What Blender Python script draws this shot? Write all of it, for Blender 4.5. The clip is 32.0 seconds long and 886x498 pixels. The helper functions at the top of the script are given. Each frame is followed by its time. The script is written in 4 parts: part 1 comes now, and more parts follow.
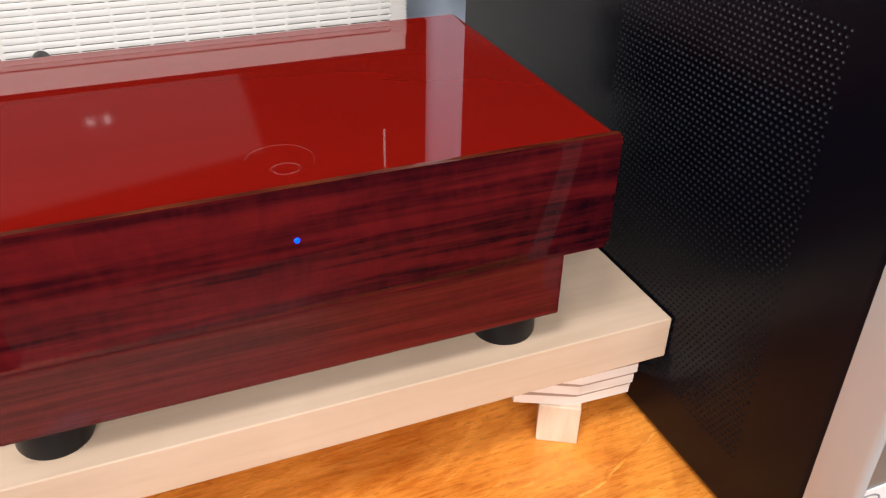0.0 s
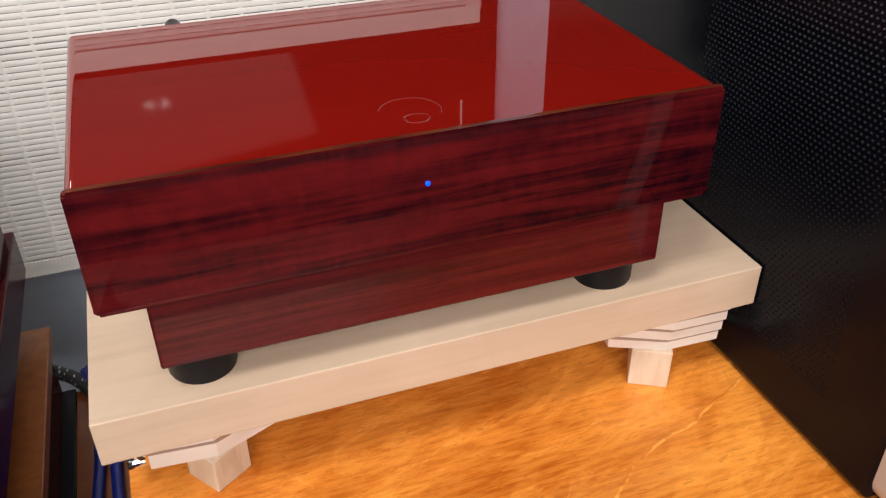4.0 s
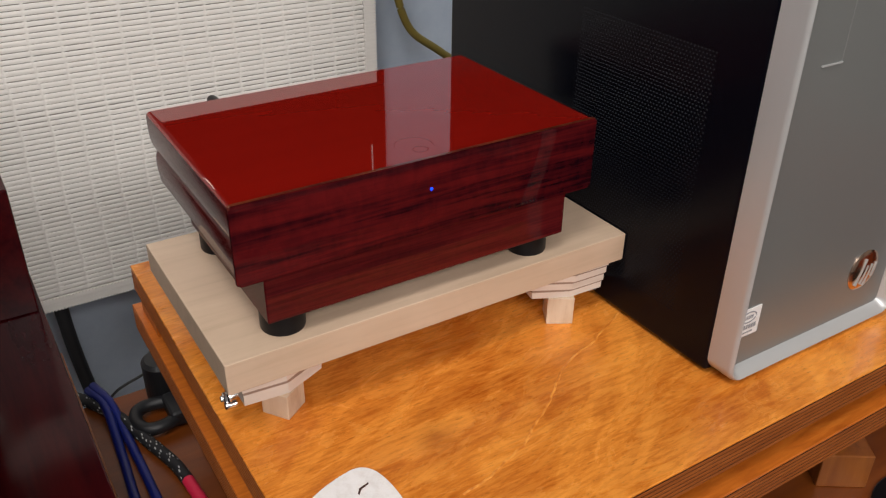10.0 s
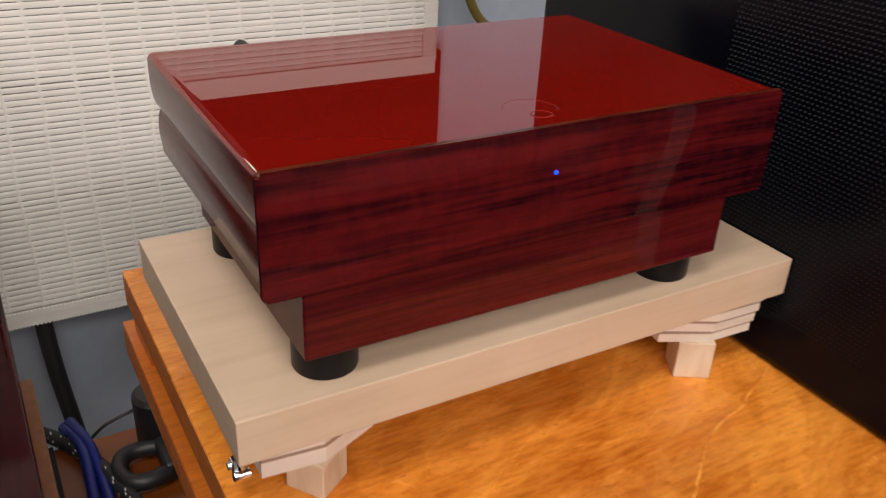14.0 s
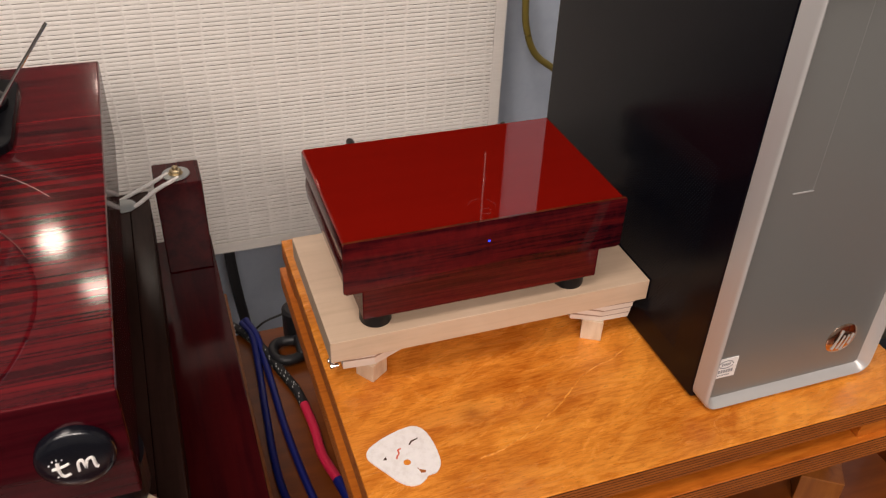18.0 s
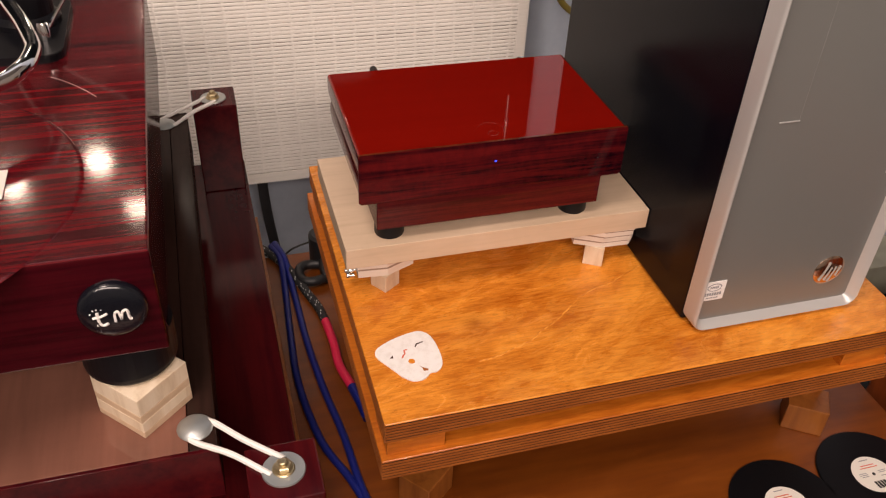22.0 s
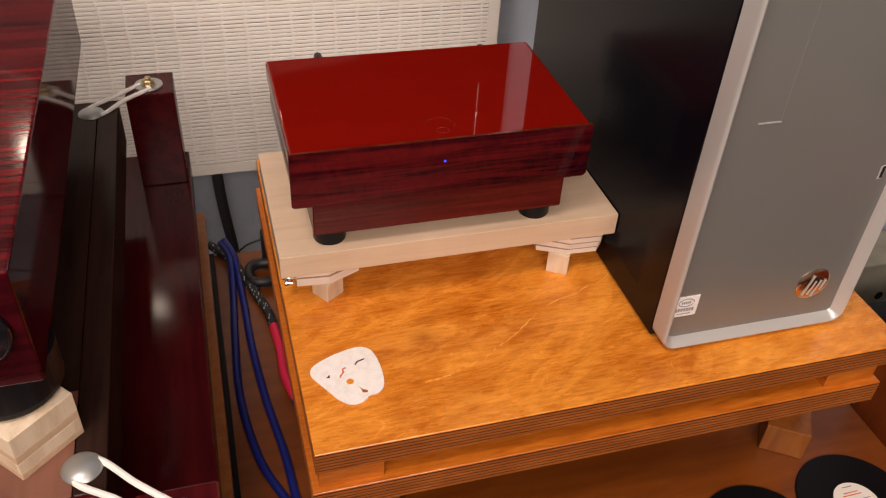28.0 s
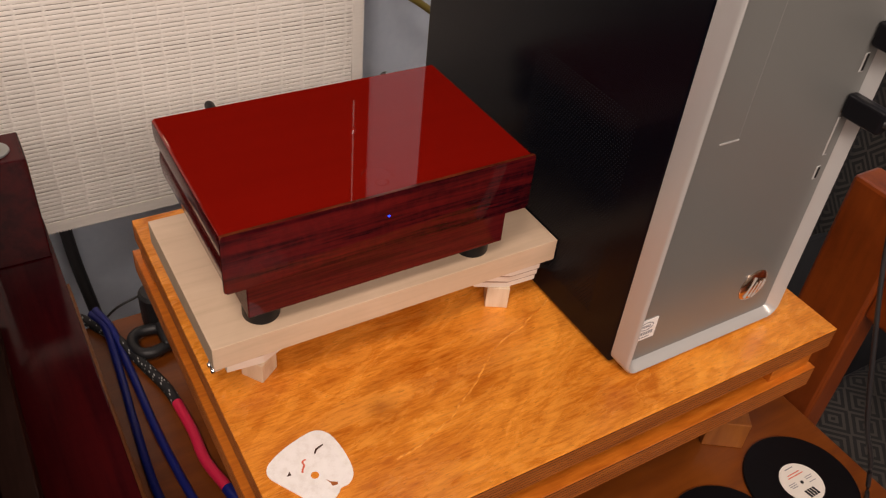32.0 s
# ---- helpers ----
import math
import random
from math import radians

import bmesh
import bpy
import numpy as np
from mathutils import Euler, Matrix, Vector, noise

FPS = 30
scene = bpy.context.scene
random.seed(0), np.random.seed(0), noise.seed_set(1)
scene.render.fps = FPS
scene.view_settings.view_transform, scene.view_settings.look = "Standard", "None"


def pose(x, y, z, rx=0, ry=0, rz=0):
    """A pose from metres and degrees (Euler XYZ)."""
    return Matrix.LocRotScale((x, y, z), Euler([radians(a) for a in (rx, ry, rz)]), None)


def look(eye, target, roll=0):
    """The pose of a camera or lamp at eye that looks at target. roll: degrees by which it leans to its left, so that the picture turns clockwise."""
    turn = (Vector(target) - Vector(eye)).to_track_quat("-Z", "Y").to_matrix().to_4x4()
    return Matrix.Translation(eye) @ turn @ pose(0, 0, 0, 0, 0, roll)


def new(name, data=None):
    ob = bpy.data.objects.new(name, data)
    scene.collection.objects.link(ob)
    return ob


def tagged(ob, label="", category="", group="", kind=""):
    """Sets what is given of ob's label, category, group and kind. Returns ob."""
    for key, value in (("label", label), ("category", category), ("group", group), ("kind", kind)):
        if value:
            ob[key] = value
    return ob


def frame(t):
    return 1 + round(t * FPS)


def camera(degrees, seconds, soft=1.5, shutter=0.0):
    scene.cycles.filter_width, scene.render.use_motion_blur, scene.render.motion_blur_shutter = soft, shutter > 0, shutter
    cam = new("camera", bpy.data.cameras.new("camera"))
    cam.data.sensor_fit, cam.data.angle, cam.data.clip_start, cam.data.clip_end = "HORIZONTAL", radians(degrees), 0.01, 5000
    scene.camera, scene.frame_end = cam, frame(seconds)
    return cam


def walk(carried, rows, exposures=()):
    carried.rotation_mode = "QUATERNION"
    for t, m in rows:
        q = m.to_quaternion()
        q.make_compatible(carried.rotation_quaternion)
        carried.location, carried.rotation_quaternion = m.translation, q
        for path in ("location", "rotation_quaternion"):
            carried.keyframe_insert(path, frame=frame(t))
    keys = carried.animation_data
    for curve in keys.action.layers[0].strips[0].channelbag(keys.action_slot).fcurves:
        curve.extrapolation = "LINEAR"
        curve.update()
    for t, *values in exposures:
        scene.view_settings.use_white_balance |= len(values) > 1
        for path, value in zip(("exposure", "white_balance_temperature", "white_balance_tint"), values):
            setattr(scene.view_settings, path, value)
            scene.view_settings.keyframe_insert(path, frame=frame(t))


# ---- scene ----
cam = camera(54.95, 32.0, soft=1.2, shutter=0.4)
PATH = [
    (0, (0.0727, -0.0844, 0.2623), (0.4047, 0.6931, -0.2718), 1.37),
    (0.5, (0.0789, -0.0867, 0.2583), (0.4109, 0.6907, -0.2759), 1.20),
    (1, (0.0795, -0.0883, 0.2575), (0.4161, 0.6892, -0.2736), 1.08),
    (1.5, (0.0706, -0.0950, 0.2609), (0.4035, 0.6863, -0.2672), 0.85),
    (2, (0.0600, -0.0924, 0.2643), (0.3901, 0.6890, -0.2652), 0.86),
    (2.5, (0.0565, -0.0930, 0.2643), (0.3764, 0.6906, -0.2683), 0.78),
    (3, (0.0484, -0.0914, 0.2603), (0.3570, 0.6938, -0.2765), 0.57),
    (3.5, (0.0401, -0.0920, 0.2596), (0.3345, 0.6944, -0.2834), 0.11),
    (5.5, (0.0419, -0.1454, 0.2894), (0.2824, 0.6460, -0.2725), -1.95),
    (6, (0.0368, -0.1462, 0.2925), (0.2704, 0.6491, -0.2669), -1.98),
    (6.5, (0.0186, -0.1488, 0.2903), (0.2619, 0.6488, -0.2617), -2.11),
    (7, (0.0088, -0.1553, 0.2985), (0.2838, 0.6390, -0.2432), -1.96),
    (7.5, (0.0035, -0.1687, 0.3046), (0.3246, 0.6186, -0.2217), -1.73),
    (8, (-0.0262, -0.1735, 0.3003), (0.3408, 0.6023, -0.2131), -1.44),
    (8.5, (-0.0630, -0.1921, 0.3155), (0.3516, 0.5663, -0.1875), -0.67),
    (9, (-0.0849, -0.2138, 0.3250), (0.3543, 0.5337, -0.1735), -0.14),
    (9.5, (-0.0898, -0.2175, 0.3289), (0.3655, 0.5181, -0.1727), 0.52),
    (10, (-0.0903, -0.2112, 0.3242), (0.3721, 0.5199, -0.1774), 0.75),
    (10.5, (-0.1031, -0.1923, 0.3299), (0.3652, 0.5378, -0.1677), 1.02),
    (11, (-0.0836, -0.1737, 0.3124), (0.3877, 0.5589, -0.1787), 1.32),
    (11.5, (-0.0347, -0.1598, 0.2875), (0.4305, 0.5815, -0.1963), 1.84),
    (12, (-0.0175, -0.1321, 0.2579), (0.4441, 0.6196, -0.2132), 2.49),
    (12.5, (-0.0314, -0.0911, 0.2294), (0.4276, 0.6676, -0.2330), 2.67),
    (13, (-0.0419, -0.0690, 0.2214), (0.4132, 0.6974, -0.2319), 2.80),
    (13.5, (-0.0496, -0.0610, 0.2233), (0.4052, 0.7041, -0.2325), 3.05),
    (14, (-0.0580, -0.0896, 0.2439), (0.3957, 0.6684, -0.2247), 2.89),
    (14.5, (-0.0665, -0.1424, 0.2714), (0.3924, 0.6000, -0.2168), 2.60),
    (15, (-0.0684, -0.1756, 0.3310), (0.3936, 0.5485, -0.1811), 2.14),
    (15.5, (-0.0750, -0.2057, 0.3927), (0.3927, 0.4976, -0.1427), 1.81),
    (17.5, (-0.0984, -0.3232, 0.4556), (0.2383, 0.4317, -0.1072), 2.61),
    (18, (-0.0920, -0.3311, 0.4758), (0.1969, 0.4333, -0.1006), 2.40),
    (18.5, (-0.0794, -0.3476, 0.4702), (0.1791, 0.4186, -0.1182), 1.95),
    (19, (-0.0819, -0.3741, 0.4721), (0.1615, 0.3882, -0.1276), 1.75),
    (19.5, (-0.0758, -0.3944, 0.4762), (0.1710, 0.3625, -0.1289), 2.07),
    (20, (-0.0778, -0.3962, 0.4784), (0.1738, 0.3579, -0.1283), 2.48),
    (20.5, (-0.0837, -0.3949, 0.4736), (0.1637, 0.3598, -0.1341), 2.65),
    (21, (-0.0874, -0.3938, 0.4767), (0.1550, 0.3617, -0.1319), 2.86),
    (21.5, (-0.0886, -0.3968, 0.4748), (0.1501, 0.3612, -0.1321), 2.82),
    (22, (-0.0891, -0.3998, 0.4735), (0.1502, 0.3580, -0.1335), 2.83),
    (22.5, (-0.0879, -0.3931, 0.4771), (0.1560, 0.3644, -0.1284), 2.99),
    (23, (-0.0843, -0.3857, 0.4722), (0.1646, 0.3732, -0.1296), 2.98),
    (23.5, (-0.0840, -0.3885, 0.4788), (0.1721, 0.3721, -0.1178), 3.06),
    (24, (-0.0790, -0.3965, 0.4840), (0.1776, 0.3691, -0.1059), 2.94),
    (24.5, (-0.0715, -0.4006, 0.4868), (0.1816, 0.3675, -0.1013), 2.59),
    (25, (-0.0664, -0.4035, 0.4888), (0.1753, 0.3662, -0.1020), 1.81),
    (25.5, (-0.0550, -0.4021, 0.4812), (0.1816, 0.3652, -0.1149), 1.72),
    (27.5, (-0.0386, -0.3636, 0.4528), (0.2038, 0.3833, -0.1663), 3.40),
    (28, (-0.0352, -0.3495, 0.4513), (0.2055, 0.3942, -0.1724), 3.72),
    (28.5, (-0.0187, -0.3415, 0.4459), (0.2081, 0.4041, -0.1807), 3.62),
    (29, (-0.0067, -0.3272, 0.4464), (0.2051, 0.4201, -0.1834), 3.15),
    (29.5, (0.0006, -0.3179, 0.4489), (0.2166, 0.4234, -0.1865), 2.97),
    (30, (0.0077, -0.3061, 0.4469), (0.2588, 0.4210, -0.1920), 2.96),
    (30.5, (-0.0182, -0.2698, 0.4347), (0.2885, 0.4334, -0.2068), 3.64),
    (31, (-0.0567, -0.2372, 0.4372), (0.3090, 0.4391, -0.2023), 4.51),
    (31.5, (-0.0827, -0.2419, 0.4512), (0.3265, 0.4100, -0.1873), 5.18),
    (32, (-0.0907, -0.2421, 0.4533), (0.3433, 0.3993, -0.1793), 6.24),
]
walk(cam, [(t, look(eye, target, roll)) for t, eye, target, roll in PATH], [
    (0, 0.60, 5800, 10), (3, 0.50, 5850, 10), (6, 0.14, 6100, 10), (9, -0.06, 6050, 10), (11, -0.10, 6000, 10), (12, -0.06, 6000, 10), (13, 0.14, 6350, 11),
    (14, 0.03, 6300, 12), (15, -0.08, 6250, 12), (18, -0.10, 6650, 17), (20, -0.01, 7200, 23), (23, 0.03, 7200, 23), (25, -0.08, 7200, 22), (28, -0.01, 7150, 22), (32, -0.12, 7150, 21)])

# ---- world and light ----
world = bpy.data.worlds.new("room_dim")
world.use_nodes = True
scene.world = world
world.node_tree.nodes["Background"].inputs[0].default_value = (1.0, 0.86, 0.72, 1)
world.node_tree.nodes["Background"].inputs[1].default_value = 0.03


def area_lamp(name, eye, target, size, watts, colour, size_y=None):
    data = bpy.data.lights.new(name, "AREA")
    data.energy, data.color, data.size = watts, colour, size
    if size_y:
        data.shape, data.size_y = "RECTANGLE", size_y
    ob = new(name, data)
    ob.matrix_world = look(eye, target)
    return ob


# unseen soft light added across the room to brighten what faces it
area_lamp("added_front_light", (-0.36, -1.55, 1.30), (0.05, 0.2, 0.05), 1.90, 35, (1.0, 0.92, 0.82), 0.40)
for lx, lw in ((-0.58, 22), (0.30, 1.0)):
    area_lamp("ceiling_lamp", (lx, -0.50, 1.80), (0.1, 0.15, 0.0), 0.55, lw, (1.0, 0.92, 0.82))
for lx in (0.00, 0.06):
    area_lamp("small_lamp", (lx, -1.95, 1.38), (0.1, 0.15, 0.0), 0.016, 0.35, (1.0, 0.94, 0.86))

# ---- materials ----


def mat(name, colour=(0.5, 0.5, 0.5), rough=0.5, metal=0.0, coat=0.0, coat_rough=0.03, spec=0.5):
    m = bpy.data.materials.new(name)
    m.use_nodes = True
    b = m.node_tree.nodes["Principled BSDF"]
    b.inputs["Base Color"].default_value = (*colour, 1)
    b.inputs["Roughness"].default_value = rough
    b.inputs["Metallic"].default_value = metal
    b.inputs["Coat Weight"].default_value = coat
    b.inputs["Coat Roughness"].default_value = coat_rough
    b.inputs["Specular IOR Level"].default_value = spec
    return m


def node(m, kind, **props):
    n = m.node_tree.nodes.new(kind)
    for key, value in props.items():
        if key == "operation":
            n.operation = value
        elif key == "blend_type":
            n.blend_type = value
        elif key == "data_type":
            n.data_type = value
    return n


def link(m, a, b):
    m.node_tree.links.new(a, b)


def coords(m, scale=(1, 1, 1), turn=(0, 0, 0), per_object=0.0):
    tc = node(m, "ShaderNodeTexCoord")
    mp = node(m, "ShaderNodeMapping")
    mp.inputs["Scale"].default_value = scale
    mp.inputs["Rotation"].default_value = [radians(a) for a in turn]
    link(m, tc.outputs["Object"], mp.inputs["Vector"])
    if per_object:
        info = node(m, "ShaderNodeObjectInfo")
        mul = node(m, "ShaderNodeMath", operation="MULTIPLY")
        mul.inputs[1].default_value = per_object
        link(m, info.outputs["Random"], mul.inputs[0])
        link(m, mul.outputs[0], mp.inputs["Location"])
    return mp.outputs["Vector"]


def along(m, scale, degrees):
    """Coordinates turned about z before they are stretched, so that the grain runs at an angle."""
    tc = node(m, "ShaderNodeTexCoord")
    mp = node(m, "ShaderNodeMapping")
    mp.vector_type = "TEXTURE"
    mp.inputs["Scale"].default_value = [1.0 / v for v in scale]
    mp.inputs["Rotation"].default_value = (0, 0, radians(degrees))
    link(m, tc.outputs["Object"], mp.inputs["Vector"])
    return mp.outputs["Vector"]


def noise_tex(m, vec, scale, detail=4, rough=0.55, distort=0.0):
    n = node(m, "ShaderNodeTexNoise")
    n.inputs["Scale"].default_value = scale
    n.inputs["Detail"].default_value = detail
    n.inputs["Roughness"].default_value = rough
    n.inputs["Distortion"].default_value = distort
    link(m, vec, n.inputs["Vector"])
    return n.outputs["Fac"]


def ramp(m, fac, stops):
    r = node(m, "ShaderNodeValToRGB")
    els = r.color_ramp.elements
    while len(els) < len(stops):
        els.new(0.5)
    for e, (pos, col) in zip(els, stops):
        e.position, e.color = pos, (*col, 1)
    link(m, fac, r.inputs["Fac"])
    return r.outputs["Color"]


def mix(m, fac, a, b, kind="MIX"):
    n = node(m, "ShaderNodeMix", data_type="RGBA", blend_type=kind)
    if isinstance(fac, float):
        n.inputs[0].default_value = fac
    else:
        link(m, fac, n.inputs[0])
    for sock, v in ((n.inputs[6], a), (n.inputs[7], b)):
        if isinstance(v, tuple):
            sock.default_value = (*v, 1)
        else:
            link(m, v, sock)
    return n.outputs[2]


def bump(m, height, strength, dist=0.001):
    b = node(m, "ShaderNodeBump")
    b.inputs["Strength"].default_value = strength
    b.inputs["Distance"].default_value = dist
    link(m, height, b.inputs["Height"])
    bs = m.node_tree.nodes["Principled BSDF"]
    link(m, b.outputs["Normal"], bs.inputs["Normal"])


def base(m, colour):
    link(m, colour, m.node_tree.nodes["Principled BSDF"].inputs["Base Color"])


def rough_map(m, fac, lo, hi):
    r = node(m, "ShaderNodeMapRange")
    r.inputs[3].default_value, r.inputs[4].default_value = lo, hi
    link(m, fac, r.inputs[0])
    link(m, r.outputs[0], m.node_tree.nodes["Principled BSDF"].inputs["Roughness"])


def wood(name, dark, mid, light, grain, rough=0.4, coat=0.0, blotch=0.3, bump_s=0.15, per_object=0.0, turn=(0, 0, 0)):
    """Wood whose fibres run along the axis with the smallest grain scale."""
    m = mat(name, mid, rough, coat=coat)
    v = coords(m, grain, turn, per_object)
    fib = noise_tex(m, v, 1.0, 6, 0.6, 0.4)
    col = ramp(m, fib, [(0.3, dark), (0.5, mid), (0.72, light)])
    v2 = coords(m, (1, 1, 1), turn, per_object)
    big = noise_tex(m, v2, 14, 4, 0.6, 1.2)
    col = mix(m, blotch, col, ramp(m, big, [(0.35, dark), (0.55, mid), (0.7, light)]))
    base(m, col)
    bump(m, fib, bump_s, 0.0004)
    rough_map(m, big, rough * 0.8, rough * 1.25)
    return m


# red lacquer: plain on the lid, zebra grain on fronts and on the plinth
RED_TOP = mat("red_lacquer", (0.118, 0.0034, 0.0015), 0.5, coat=1.0, coat_rough=0.012, spec=0.0)
v = coords(RED_TOP, (6, 60, 60))
base(RED_TOP, ramp(RED_TOP, noise_tex(RED_TOP, v, 1.0, 4), [(0.3, (0.178, 0.0046, 0.0018)), (0.7, (0.192, 0.0052, 0.0021))]))


# brownish reflection along the panel's rounded top edge, painted as colour
EDGE_SHEEN = mat("edge_sheen_red", (0.12, 0.025, 0.007), 0.40, coat=0.9, coat_rough=0.02, spec=0.08)
base(EDGE_SHEEN, ramp(EDGE_SHEEN, noise_tex(EDGE_SHEEN, coords(EDGE_SHEEN, (40, 300, 300)), 1.0, 4), [(0.35, (0.05, 0.005, 0.002)), (0.62, (0.12, 0.024, 0.006))]))


def zebra(name, grain, dark, mid, light, coat_rough=0.02, stops=(0.40, 0.49, 0.60), coat=1.0, spec=0.0, mottle=0.25, rough=0.5):
    """Streaky veneer under lacquer: long dark streaks, fine pores, short cross figure."""
    m = mat(name, mid, rough, coat=coat, coat_rough=coat_rough, spec=spec)
    low = min(grain)
    streak = noise_tex(m, coords(m, grain), 1.0, 5, 0.60, 0.12)
    fine = noise_tex(m, coords(m, tuple(g * 4.0 for g in grain)), 1.0, 3, 0.6)
    broad = noise_tex(m, coords(m, tuple(g * 0.35 for g in grain)), 1.0, 2, 0.5)
    cross = noise_tex(m, coords(m, tuple(170 if g == low else g * 0.9 for g in grain)), 1.0, 3, 0.55, 0.6)
    col = ramp(m, streak, [(stops[0], dark), (stops[1], mid), (stops[2], light)])
    col = mix(m, 0.22, col, ramp(m, fine, [(0.38, dark), (0.58, light)]))
    col = mix(m, mottle, col, ramp(m, cross, [(0.38, dark), (0.62, light)]))
    base(m, mix(m, 0.22, col, ramp(m, broad, [(0.4, dark), (0.6, light)])))
    return m


RED_FRONT = zebra("red_zebrano_front", (6, 105, 105), (0.005, 0.001, 0.0035), (0.046, 0.0036, 0.0052), (0.108, 0.0066, 0.0074), stops=(0.43, 0.49, 0.56), coat=0.5, mottle=0.20)
RED_SIDE = zebra("red_zebrano_side", (150, 7, 150), (0.05, 0.003, 0.003), (0.075, 0.005, 0.005), (0.10, 0.007, 0.006), 0.16)
RED_LOWER = zebra("red_zebrano_lower", (6, 210, 210), (0.034, 0.003, 0.005), (0.078, 0.006, 0.008), (0.115, 0.010, 0.010), 0.05, coat=0.5, mottle=0.15)
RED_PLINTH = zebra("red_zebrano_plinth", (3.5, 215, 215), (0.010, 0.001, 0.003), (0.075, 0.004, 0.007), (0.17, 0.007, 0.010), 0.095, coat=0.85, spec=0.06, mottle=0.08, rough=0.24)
# darker copy of the plinth veneer: weaker light on upright faces, as colour
PLINTH_SHADED = zebra("shaded_plinth_sides", (5, 60, 90), (0.024, 0.001, 0.003), (0.042, 0.002, 0.005), (0.058, 0.003, 0.006), 0.06, coat=0.6, mottle=0.1)
RAIL_BROWN = zebra("rail_brown", (60, 5, 60), (0.016, 0.008, 0.006), (0.026, 0.012, 0.009), (0.038, 0.018, 0.014), 0.20, coat=0.25, mottle=0.1)
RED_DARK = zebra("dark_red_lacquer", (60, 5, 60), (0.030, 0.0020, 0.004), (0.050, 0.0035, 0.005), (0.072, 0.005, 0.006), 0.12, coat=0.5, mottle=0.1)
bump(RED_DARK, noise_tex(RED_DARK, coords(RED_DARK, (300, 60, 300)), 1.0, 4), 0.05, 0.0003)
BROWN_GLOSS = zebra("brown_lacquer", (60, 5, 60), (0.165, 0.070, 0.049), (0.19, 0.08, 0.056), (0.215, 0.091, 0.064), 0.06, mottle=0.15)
MAPLE = wood("maple", (0.53, 0.385, 0.265), (0.62, 0.455, 0.325), (0.67, 0.50, 0.365), (9, 120, 120), 0.45, blotch=0.35)
MAPLE_END = wood("maple_end", (0.50, 0.34, 0.22), (0.60, 0.43, 0.29), (0.68, 0.50, 0.35), (120, 9, 120), 0.5)
PINE = wood("pine_block", (0.53, 0.38, 0.25), (0.72, 0.58, 0.43), (0.81, 0.69, 0.55), (120, 120, 16), 0.5, per_object=3.0)
PLY_LIGHT = wood("ply_light", (0.68, 0.58, 0.50), (0.78, 0.69, 0.61), (0.84, 0.76, 0.69), (30, 30, 200), 0.55, per_object=3.0)
PLY_DARK = wood("ply_dark", (0.26, 0.18, 0.13), (0.34, 0.24, 0.18), (0.40, 0.30, 0.23), (30, 30, 200), 0.6, per_object=3.0)
TABLE = mat("varnished_birch", (0.46, 0.165, 0.02), 0.28, coat=0.2, coat_rough=0.16, spec=0.35)
KNOT = (0.096, 0.090, 0.0)
tc = node(TABLE, "ShaderNodeTexCoord")
kd = node(TABLE, "ShaderNodeVectorMath", operation="DISTANCE")
kd.inputs[1].default_value = KNOT
link(TABLE, tc.outputs["Object"], kd.inputs[0])
knot = node(TABLE, "ShaderNodeMapRange")
knot.inputs[1].default_value, knot.inputs[2].default_value = 0.0, 0.065
knot.inputs[3].default_value, knot.inputs[4].default_value = 0.16, 0.0
link(TABLE, kd.outputs["Value"], knot.inputs[0])
relief = noise_tex(TABLE, along(TABLE, (4.5, 12, 12), 22), 1.0, 4, 0.5, 0.6)
rise = node(TABLE, "ShaderNodeMath", operation="ADD")
link(TABLE, relief, rise.inputs[0])
link(TABLE, knot.outputs[0], rise.inputs[1])
turns = node(TABLE, "ShaderNodeMath", operation="MULTIPLY")
turns.inputs[1].default_value = 44.0
link(TABLE, rise.outputs[0], turns.inputs[0])
rings = node(TABLE, "ShaderNodeMath", operation="SINE")
link(TABLE, turns.outputs[0], rings.inputs[0])
fib = noise_tex(TABLE, along(TABLE, (55, 420, 420), 1), 1.0, 6, 0.72, 0.35)
fleck = noise_tex(TABLE, along(TABLE, (150, 620, 620), 1), 1.0, 3, 0.65)
cloud = noise_tex(TABLE, along(TABLE, (15, 40, 40), 9), 1.0, 8, 0.72, 0.9)
broad = noise_tex(TABLE, along(TABLE, (5, 11, 11), 24), 1.0, 4, 0.55, 1.2)
T_DARK, T_MID, T_PALE = (0.40, 0.090, 0.006), (0.68, 0.200, 0.016), (0.92, 0.365, 0.055)
tcol = ramp(TABLE, cloud, [(0.36, T_DARK), (0.48, T_MID), (0.60, T_PALE)])
tcol = mix(TABLE, 0.46, tcol, ramp(TABLE, fib, [(0.42, T_DARK), (0.48, T_MID), (0.55, T_PALE)]))
tcol = mix(TABLE, 0.36, tcol, ramp(TABLE, broad, [(0.38, T_DARK), (0.56, T_PALE)]))
tcol = mix(TABLE, 0.15, tcol, ramp(TABLE, rings.outputs[0], [(0.05, T_DARK), (0.6, T_PALE)]))
tcol = mix(TABLE, ramp(TABLE, fleck, [(0.33, (0.42, 0.42, 0.42)), (0.40, (0.0, 0.0, 0.0))]), tcol, (0.24, 0.060, 0.005))
kn = node(TABLE, "ShaderNodeMath", operation="ADD")
link(TABLE, kd.outputs["Value"], kn.inputs[0])
kw = node(TABLE, "ShaderNodeMath", operation="MULTIPLY")
link(TABLE, cloud, kw.inputs[0])
kw.inputs[1].default_value = 0.03
link(TABLE, kw.outputs[0], kn.inputs[1])
tcol = mix(TABLE, ramp(TABLE, kn.outputs[0], [(0.014, (0.55, 0.55, 0.55)), (0.034, (0.0, 0.0, 0.0))]), tcol, (0.24, 0.062, 0.007))
base(TABLE, tcol)
